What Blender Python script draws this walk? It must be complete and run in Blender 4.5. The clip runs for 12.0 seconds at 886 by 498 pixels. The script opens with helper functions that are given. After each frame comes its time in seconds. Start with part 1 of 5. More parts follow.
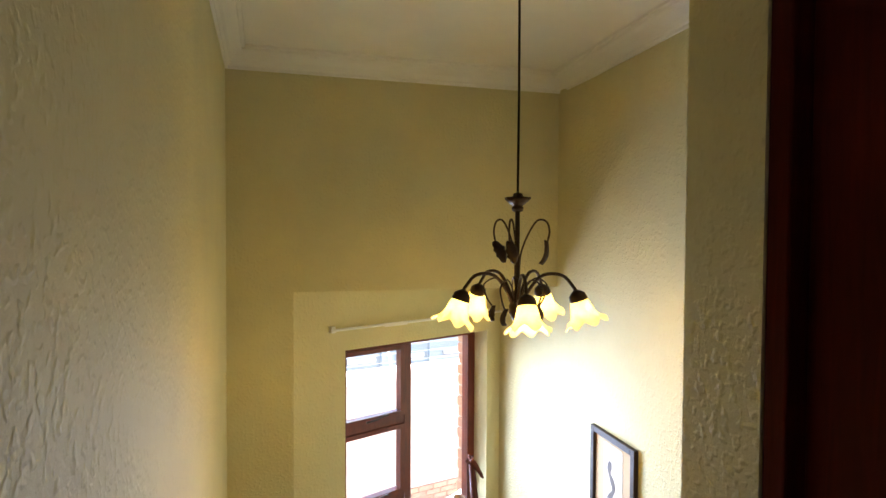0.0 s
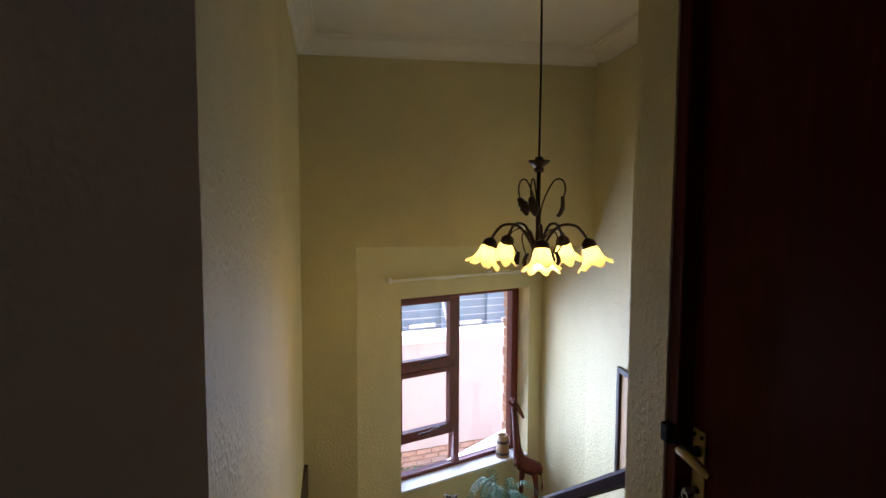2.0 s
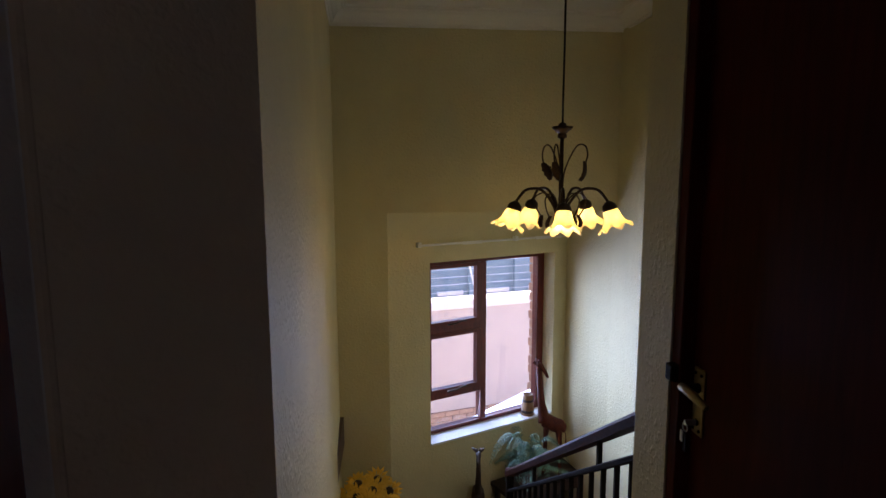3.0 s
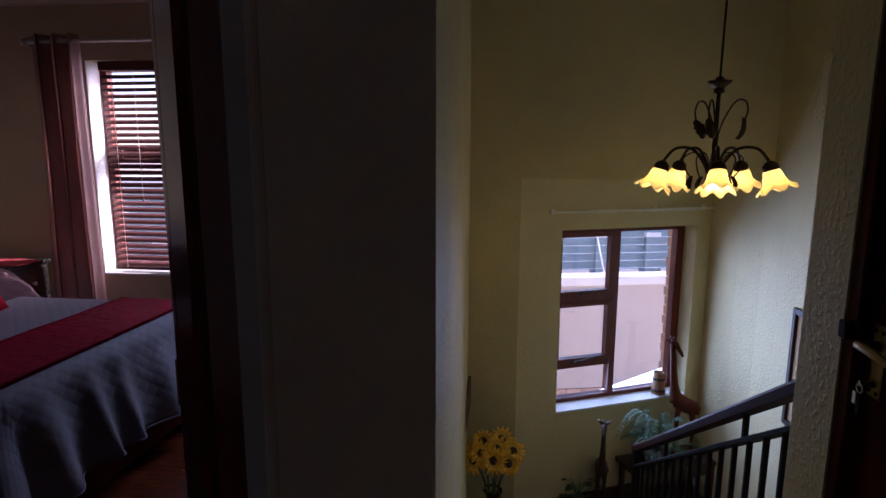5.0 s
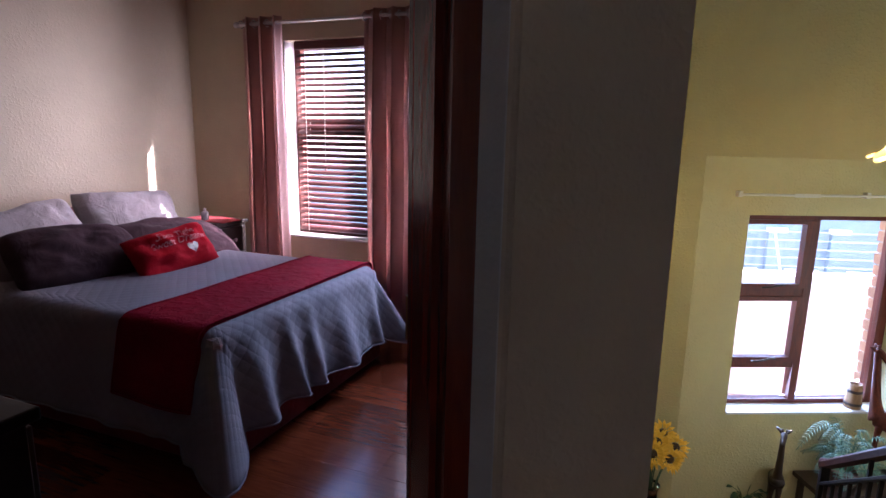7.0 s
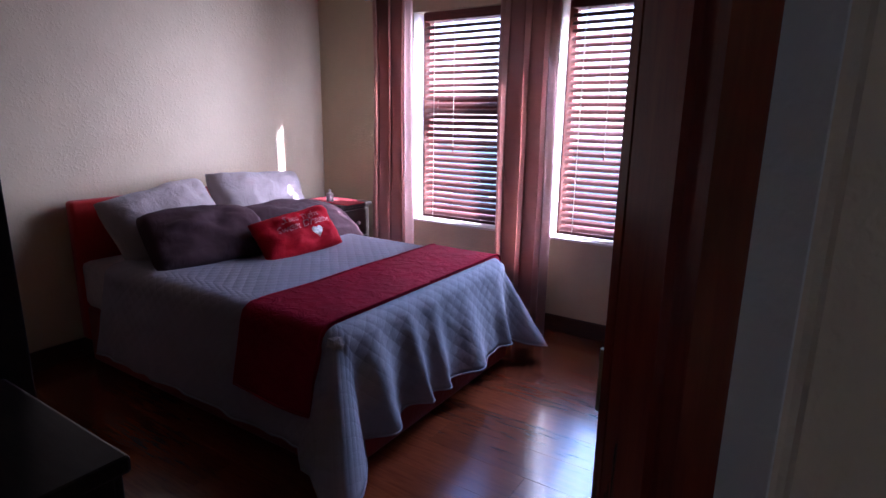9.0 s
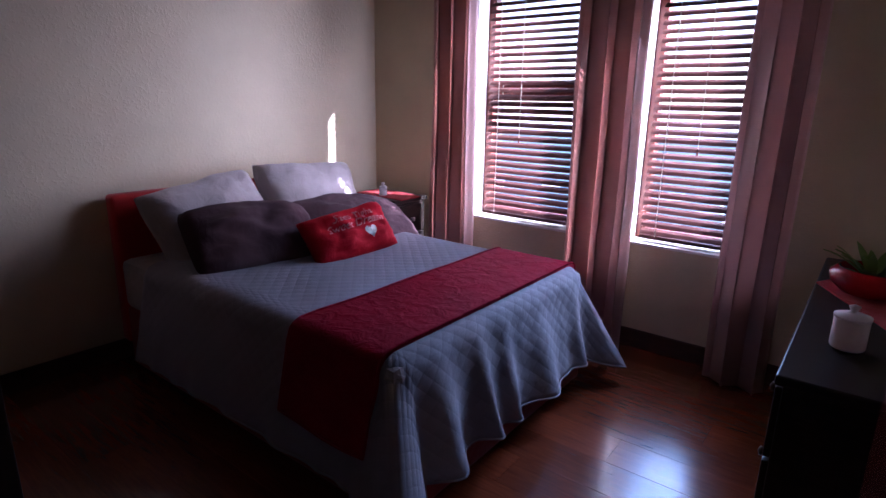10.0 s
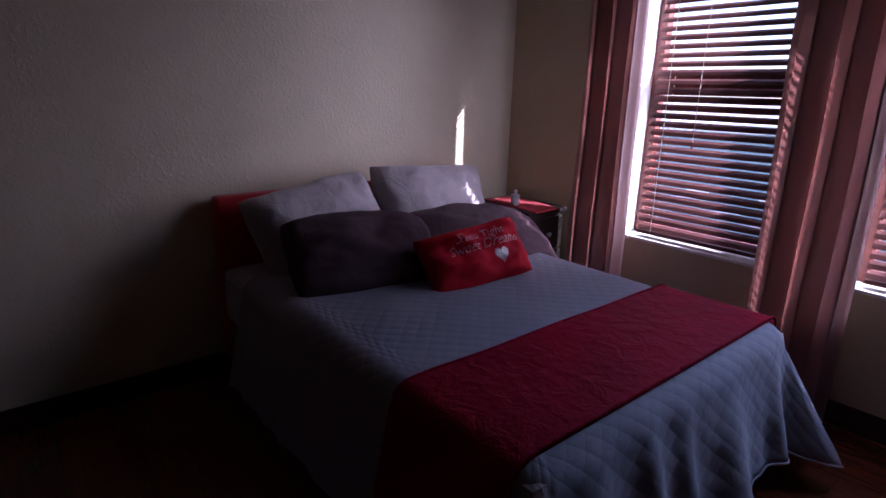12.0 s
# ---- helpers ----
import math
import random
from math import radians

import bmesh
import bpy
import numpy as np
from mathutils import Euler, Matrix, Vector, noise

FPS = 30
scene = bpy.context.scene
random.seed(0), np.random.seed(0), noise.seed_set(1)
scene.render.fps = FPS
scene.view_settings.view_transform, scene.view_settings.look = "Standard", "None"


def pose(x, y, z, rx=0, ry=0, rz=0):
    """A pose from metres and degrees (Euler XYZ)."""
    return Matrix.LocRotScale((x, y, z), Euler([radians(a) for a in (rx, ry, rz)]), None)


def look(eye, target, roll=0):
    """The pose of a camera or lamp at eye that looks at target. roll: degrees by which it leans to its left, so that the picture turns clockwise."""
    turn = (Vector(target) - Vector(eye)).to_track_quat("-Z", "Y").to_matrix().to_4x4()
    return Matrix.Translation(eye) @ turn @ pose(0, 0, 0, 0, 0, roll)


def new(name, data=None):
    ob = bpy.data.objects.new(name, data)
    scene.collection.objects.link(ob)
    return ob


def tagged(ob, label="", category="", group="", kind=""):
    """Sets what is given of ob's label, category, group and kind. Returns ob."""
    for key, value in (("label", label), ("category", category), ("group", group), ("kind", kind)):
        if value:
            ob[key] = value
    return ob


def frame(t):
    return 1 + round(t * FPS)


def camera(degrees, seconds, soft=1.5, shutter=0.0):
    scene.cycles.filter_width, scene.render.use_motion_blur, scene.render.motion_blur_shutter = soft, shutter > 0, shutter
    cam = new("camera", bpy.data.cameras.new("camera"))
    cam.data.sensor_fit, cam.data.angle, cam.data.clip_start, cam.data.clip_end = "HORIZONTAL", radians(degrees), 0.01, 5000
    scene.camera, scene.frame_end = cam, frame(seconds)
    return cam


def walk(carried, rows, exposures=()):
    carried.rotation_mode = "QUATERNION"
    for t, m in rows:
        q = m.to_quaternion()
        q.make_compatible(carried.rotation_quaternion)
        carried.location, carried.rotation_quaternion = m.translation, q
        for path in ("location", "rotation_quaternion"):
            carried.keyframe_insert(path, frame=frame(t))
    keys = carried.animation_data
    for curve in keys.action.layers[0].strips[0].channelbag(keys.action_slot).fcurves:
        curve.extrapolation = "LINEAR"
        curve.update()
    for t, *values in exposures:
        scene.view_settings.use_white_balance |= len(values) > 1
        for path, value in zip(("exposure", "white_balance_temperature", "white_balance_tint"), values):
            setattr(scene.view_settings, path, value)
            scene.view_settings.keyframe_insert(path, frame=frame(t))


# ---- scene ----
cam = camera(76.7, 12.0)
PATH = [
    (0, (0.014, 0.355, 1.638), (0.524, 2.288, 1.584), 0.3),
    (0.5, (0.043, 0.245, 1.639), (0.502, 2.19, 1.575), 0.1),
    (1, (0.074, 0.147, 1.611), (0.448, 2.11, 1.544), 0.2),
    (1.5, (0.052, 0.056, 1.594), (0.375, 2.028, 1.494), 0.2),
    (2, (0.034, -0.06, 1.574), (0.323, 1.913, 1.425), 0.2),
    (2.5, (0.029, -0.146, 1.569), (0.276, 1.828, 1.358), -0.0),
    (4.5, (-0.03, -0.241, 1.483), (-0.137, 1.732, 1.173), 0.0),
    (5, (-0.049, -0.253, 1.468), (-0.292, 1.705, 1.141), 0.2),
    (5.5, (-0.099, -0.265, 1.441), (-0.468, 1.672, 1.102), 0.4),
    (6, (-0.173, -0.286, 1.414), (-0.658, 1.623, 1.069), 0.6),
    (6.5, (-0.166, -0.275, 1.418), (-0.782, 1.59, 1.043), 0.7),
    (7, (-0.213, -0.289, 1.394), (-0.927, 1.54, 1.011), 1.1),
    (7.5, (-0.241, -0.29, 1.395), (-1.057, 1.492, 0.996), 1.2),
    (9.5, (-0.6, 0.094, 1.394), (-1.723, 1.676, 0.905), 0.9),
    (10, (-0.76, 0.195, 1.41), (-1.938, 1.726, 0.894), 1.1),
    (10.5, (-0.894, 0.269, 1.397), (-2.14, 1.743, 0.87), 1.4),
    (11, (-1.027, 0.382, 1.408), (-2.352, 1.78, 0.87), 1.5),
    (11.5, (-1.136, 0.481, 1.423), (-2.54, 1.795, 0.874), 1.5),
    (12, (-1.21, 0.56, 1.408), (-2.681, 1.799, 0.86), 1.5),
]
EXPOSURES = [(0, 3.6, 6850, 27), (0.8, 3.2, 6750, 30), (1.5, 2.85, 6450, 33), (2.5, 2.45, 6050, 37), (4.5, 1.4, 5600, 42), (5.5, 2.0, 5650, 42), (6.5, 2.7, 5600, 38), (7.5, 3.75, 5500, 34), (9.5, 3.45, 5000, 32), (10.5, 2.85, 5000, 34), (12, 2.05, 5100, 38)]
walk(cam, [(t, look(eye, target, roll)) for t, eye, target, roll in PATH], EXPOSURES)


from mathutils.bvhtree import BVHTree

# ---- world and sun ----
SUN_DIR = Vector((1.0, 0.45, 0.55)).normalized()
world = bpy.data.worlds.new("sky_world")
scene.world = world
world.use_nodes = True
wn = world.node_tree.nodes
bg = wn["Background"]
sky = wn.new("ShaderNodeTexSky")
sky.sky_type = "NISHITA"
sky.sun_disc = False
sky.sun_elevation = math.asin(SUN_DIR.z)
sky.sun_rotation = math.atan2(SUN_DIR.x, SUN_DIR.y)
sky.air_density, sky.dust_density = 1.0, 1.2
world.node_tree.links.new(sky.outputs[0], bg.inputs[0])
bg.inputs[1].default_value = 0.15
sun_data = bpy.data.lights.new("sun", "SUN")
sun_data.energy, sun_data.angle, sun_data.color = 5.0, radians(0.5), (1.0, 0.95, 0.86)
sun = new("sun", sun_data)
sun.matrix_world = look((0, 0, 30), Vector((0, 0, 30)) - SUN_DIR)


def opening_light(name, at, aim, width, height, watts, colour=(1.0, 0.965, 0.97), wide=90):
    """Sky light that enters by a window's opening."""
    d = bpy.data.lights.new(name, "AREA")
    d.shape, d.size, d.size_y, d.energy, d.color = "RECTANGLE", width, height, watts, colour
    d.spread = radians(wide)
    new(name, d).matrix_world = look(at, aim)


opening_light("sky_light_window", (-2.51, 3.385, 1.38), (-3.88, 2.45, 1.15), 0.62, 1.40, 1.7)
opening_light("sky_light_window", (-1.55, 3.385, 1.38), (-1.85, 2.1, 0.2), 0.44, 1.40, 0.85, (0.66, 0.84, 1.0))
opening_light("sky_light_window", (0.71, 3.76, 0.34), (1.40, 2.35, 0.1), 1.0, 1.2, 4.3, (0.50, 0.73, 1.0), 125)


# ---- helpers ----
def finish(bm, name, mat, smooth=False):
    me = bpy.data.meshes.new(name)
    bm.normal_update()
    bm.to_mesh(me)
    bm.free()
    me.materials.append(mat)
    if smooth:
        me.shade_smooth()
    return me


def part(name, bm, mat, parent=None, label="", smooth=False):
    ob = new(name, finish(bm, name, mat, smooth))
    if parent:
        ob.parent = parent
    if label:
        ob["label"] = label
    return ob


def base(name, at=(0, 0, 0), rz=0.0):
    ob = new(name)
    ob.matrix_world = pose(at[0], at[1], at[2], 0, 0, rz)
    ob.empty_display_size = 0.05
    return ob


def thing(ob, label, category, group="", kind=""):
    return tagged(ob, label, category, group, kind)


def struct(name, bm, mat, label, category, smooth=False):
    return tagged(part(name, bm, mat, None, "", smooth), label, category, "", "structure")


def add_box(bm, x0, x1, y0, y1, z0, z1, bevel=0.0, seg=2, m=None):
    r = bmesh.ops.create_cube(bm, size=1.0)
    vs = r["verts"]
    for v in vs:
        v.co = Vector((x0 + (v.co.x + 0.5) * (x1 - x0), y0 + (v.co.y + 0.5) * (y1 - y0), z0 + (v.co.z + 0.5) * (z1 - z0)))
    if bevel > 0:
        es = {e for v in vs for e in v.link_edges}
        r2 = bmesh.ops.bevel(bm, geom=list(es), offset=bevel, segments=seg, profile=0.5, affect="EDGES")
        vs = list({v for f in r2["faces"] for v in f.verts} | {v for v in vs if v.is_valid})
    if m is not None:
        bmesh.ops.transform(bm, matrix=m, verts=vs)
    return vs


def boxes(*rows, bevel=0.0):
    bm = bmesh.new()
    for r in rows:
        add_box(bm, *r, bevel=bevel)
    return bm


def prism(pts, z0, z1, bm=None):
    bm = bm or bmesh.new()
    lo = [bm.verts.new((x, y, z0)) for x, y in pts]
    hi = [bm.verts.new((x, y, z1)) for x, y in pts]
    n = len(pts)
    fs = [bm.faces.new(lo[::-1]), bm.faces.new(hi)]
    for i in range(n):
        fs.append(bm.faces.new((lo[i], lo[(i + 1) % n], hi[(i + 1) % n], hi[i])))
    bmesh.ops.recalc_face_normals(bm, faces=fs)
    return bm


def lathe(profile, seg=24, bm=None, m=None, wave=None):
    bm = bm or bmesh.new()
    rings, made = [], []
    for k, (r, z) in enumerate(profile):
        ring = []
        for i in range(seg):
            a = 2 * math.pi * i / seg
            rr, zz = (r, z) if wave is None else wave(r, z, a, k / (len(profile) - 1))
            ring.append(bm.verts.new((rr * math.cos(a), rr * math.sin(a), zz)))
        rings.append(ring)
        made += ring
    for a, b in zip(rings, rings[1:]):
        for i in range(seg):
            bm.faces.new((a[i], a[(i + 1) % seg], b[(i + 1) % seg], b[i]))
    for ring in (rings[0], rings[-1]):
        if profile[0 if ring is rings[0] else -1][0] > 1e-4 and wave is None:
            bm.faces.new(ring if ring is rings[-1] else ring[::-1])
    if m is not None:
        bmesh.ops.transform(bm, matrix=m, verts=made)
    return bm


def tube(points, radius, seg=10, bm=None, caps=True):
    bm = bm or bmesh.new()
    pts = [Vector(p) for p in points]
    rad = radius if isinstance(radius, (list, tuple)) else [radius] * len(pts)
    rings, side = [], None
    for i, p in enumerate(pts):
        t = (pts[min(i + 1, len(pts) - 1)] - pts[max(i - 1, 0)]).normalized()
        if side is None:
            side = t.orthogonal().normalized()
        side = (side - t * side.dot(t)).normalized()
        up = t.cross(side)
        rings.append([bm.verts.new(p + (side * math.cos(2 * math.pi * k / seg) + up * math.sin(2 * math.pi * k / seg)) * rad[i]) for k in range(seg)])
    for a, b in zip(rings, rings[1:]):
        for k in range(seg):
            bm.faces.new((a[k], a[(k + 1) % seg], b[(k + 1) % seg], b[k]))
    if caps:
        bm.faces.new(rings[0][::-1])
        bm.faces.new(rings[-1])
    return bm


def curve_points(ctrl, n=24):
    """A smooth line through control points."""
    c = [Vector(p) for p in ctrl]
    c = [c[0] * 2 - c[1]] + c + [c[-1] * 2 - c[-2]]
    out, spans = [], len(c) - 3
    for i in range(n + 1):
        u = i / n * spans
        k = min(int(u), spans - 1)
        u -= k
        a, b, d, e = c[k:k + 4]
        out.append(0.5 * ((2 * b) + (d - a) * u + (2 * a - 5 * b + 4 * d - e) * u * u + (3 * b - a - 3 * d + e) * u ** 3))
    return out


def solidify(ob, t):
    md = ob.modifiers.new("thickness", "SOLIDIFY")
    md.thickness = t
    return ob


# ---- materials ----
def mat_new(name):
    m = bpy.data.materials.new(name)
    m.use_nodes = True
    return m, m.node_tree.nodes, m.node_tree.links, m.node_tree.nodes["Principled BSDF"]


def coords(n, l, scale, kind="Object"):
    tc = n.new("ShaderNodeTexCoord")
    mp = n.new("ShaderNodeMapping")
    mp.inputs["Scale"].default_value = scale if isinstance(scale, tuple) else (scale,) * 3
    l.new(tc.outputs[kind], mp.inputs[0])
    return mp.outputs[0]


def noise_tex(n, l, vec, scale, detail=4.0, rough=0.55, distort=0.0):
    t = n.new("ShaderNodeTexNoise")
    t.inputs["Scale"].default_value, t.inputs["Detail"].default_value = scale, detail
    t.inputs["Roughness"].default_value, t.inputs["Distortion"].default_value = rough, distort
    l.new(vec, t.inputs["Vector"])
    return t.outputs["Fac"]


def ramp(n, l, fac, stops):
    r = n.new("ShaderNodeValToRGB")
    while len(r.color_ramp.elements) < len(stops):
        r.color_ramp.elements.new(0.5)
    for e, (p, c) in zip(r.color_ramp.elements, stops):
        e.position, e.color = p, (*c, 1)
    l.new(fac, r.inputs[0])
    return r.outputs[0]


def bump(n, l, height, strength, dist, under=None):
    b = n.new("ShaderNodeBump")
    b.inputs["Strength"].default_value, b.inputs["Distance"].default_value = strength, dist
    l.new(height, b.inputs["Height"])
    if under is not None:
        l.new(under, b.inputs["Normal"])
    return b.outputs[0]


def scaled(c, f):
    return tuple(min(1.0, v * f) for v in c)


def plaster(name, col, relief=1.0, spread=0.07):
    """Painted rough plaster: blotches, a coarse pebbly relief and a fine grain."""
    m, n, l, p = mat_new(name)
    v = coords(n, l, 1.0)
    l.new(ramp(n, l, noise_tex(n, l, v, 2.2, 6, 0.6), [(0.3, scaled(col, 1 - spread)), (0.7, scaled(col, 1 + spread))]), p.inputs["Base Color"])
    p.inputs["Roughness"].default_value = 0.68
    p.inputs["Specular IOR Level"].default_value = 0.35
    b0 = bump(n, l, noise_tex(n, l, v, 6, 2, 0.5), 0.2 * relief, 0.02)
    blobs = ramp(n, l, noise_tex(n, l, v, 62, 1.5, 0.4), [(0.50, (0, 0, 0)), (0.68, (1, 1, 1))])
    b1 = bump(n, l, blobs, 0.36 * relief, 0.006, b0)
    b2 = bump(n, l, noise_tex(n, l, v, 150, 3, 0.6), 0.3 * relief, 0.004, b1)
    l.new(b2, p.inputs["Normal"])
    return m


def plain(name, col, rough=0.5, metal=0.0, grain=60.0, relief=0.1, spread=0.08, spec=0.5):
    m, n, l, p = mat_new(name)
    v = coords(n, l, 1.0)
    f = noise_tex(n, l, v, grain, 4, 0.6)
    l.new(ramp(n, l, noise_tex(n, l, v, grain / 9, 4), [(0.3, scaled(col, 1 - spread)), (0.7, scaled(col, 1 + spread))]), p.inputs["Base Color"])
    p.inputs["Roughness"].default_value, p.inputs["Metallic"].default_value = rough, metal
    p.inputs["Specular IOR Level"].default_value = spec
    l.new(bump(n, l, f, relief, 0.003), p.inputs["Normal"])
    return m


def timber(name, dark, light, rough=0.35, along=(1.0, 9.0, 9.0), per_piece=0.0, coat=0.0):
    m, n, l, p = mat_new(name)
    v = coords(n, l, along)
    f = noise_tex(n, l, v, 6, 6, 0.6, 0.8)
    col = ramp(n, l, f, [(0.28, dark), (0.5, tuple((a + b) / 2 for a, b in zip(dark, light))), (0.72, light)])
    if per_piece:
        oi = n.new("ShaderNodeObjectInfo")
        hs = n.new("ShaderNodeHueSaturation")
        mr = n.new("ShaderNodeMapRange")
        mr.inputs[3].default_value, mr.inputs[4].default_value = 1 - per_piece, 1 + per_piece
        l.new(oi.outputs["Random"], mr.inputs[0])
        l.new(mr.outputs[0], hs.inputs["Value"])
        l.new(col, hs.inputs["Color"])
        col = hs.outputs[0]
    l.new(col, p.inputs["Base Color"])
    p.inputs["Roughness"].default_value = rough
    p.inputs["Coat Weight"].default_value = coat
    p.inputs["Coat Roughness"].default_value = 0.12
    l.new(bump(n, l, noise_tex(n, l, v, 22, 5, 0.65), 0.12, 0.002), p.inputs["Normal"])
    return m


def cloth(name, col, weave=420.0, relief=0.35, spread=0.1, sheen=0.25, wrinkle=9.0, through_light=0.0, quilt=0.0):
    m, n, l, p = mat_new(name)
    v = coords(n, l, 1.0)
    l.new(ramp(n, l, noise_tex(n, l, v, 5, 5, 0.6), [(0.3, scaled(col, 1 - spread)), (0.7, scaled(col, 1 + spread))]), p.inputs["Base Color"])
    p.inputs["Roughness"].default_value = 0.85
    p.inputs["Specular IOR Level"].default_value = 0.25
    p.inputs["Sheen Weight"].default_value = sheen
    b1 = bump(n, l, noise_tex(n, l, v, wrinkle, 4, 0.55, 0.6), relief, 0.02)
    b2 = bump(n, l, noise_tex(n, l, v, weave, 2), 0.2, 0.002, b1)
    if quilt:
        for s in (1, -1):
            mp = n.new("ShaderNodeMapping")
            tc = n.new("ShaderNodeTexCoord")
            mp.inputs["Rotation"].default_value = (0, 0, radians(45 * s))
            l.new(tc.outputs["UV"], mp.inputs[0])
            w = n.new("ShaderNodeTexWave")
            w.wave_type, w.bands_direction = "BANDS", "X"
            w.inputs["Scale"].default_value, w.inputs["Distortion"].default_value = quilt, 0.4
            l.new(mp.outputs[0], w.inputs[0])
            pw = n.new("ShaderNodeMath")
            pw.operation = "POWER"
            pw.inputs[1].default_value = 0.35
            l.new(w.outputs["Fac"], pw.inputs[0])
            b2 = bump(n, l, pw.outputs[0], 0.16, 0.008, b2)
    l.new(b2, p.inputs["Normal"])
    if through_light:
        tr = n.new("ShaderNodeBsdfTranslucent")
        tr.inputs[0].default_value = (*scaled(col, 1.3), 1)
        mx = n.new("ShaderNodeMixShader")
        mx.inputs[0].default_value = through_light
        l.new(p.outputs[0], mx.inputs[1])
        l.new(tr.outputs[0], mx.inputs[2])
        l.new(mx.outputs[0], n["Material Output"].inputs[0])
    return m


def glass(name, tint=(1, 1, 1), rough=0.0):
    m, n, l, p = mat_new(name)
    p.inputs["Base Color"].default_value = (*tint, 1)
    p.inputs["Transmission Weight"].default_value, p.inputs["Roughness"].default_value, p.inputs["IOR"].default_value = 1.0, rough, 1.45
    return m


def brickwork(name):
    m, n, l, p = mat_new(name)
    v = coords(n, l, 1.0)
    l.new(ramp(n, l, noise_tex(n, l, v, 14, 4), [(0.3, (0.36, 0.20, 0.13)), (0.7, (0.5, 0.33, 0.23))]), p.inputs["Base Color"])
    p.inputs["Roughness"].default_value = 0.85
    l.new(bump(n, l, noise_tex(n, l, v, 90, 4), 0.4, 0.004), p.inputs["Normal"])
    return m


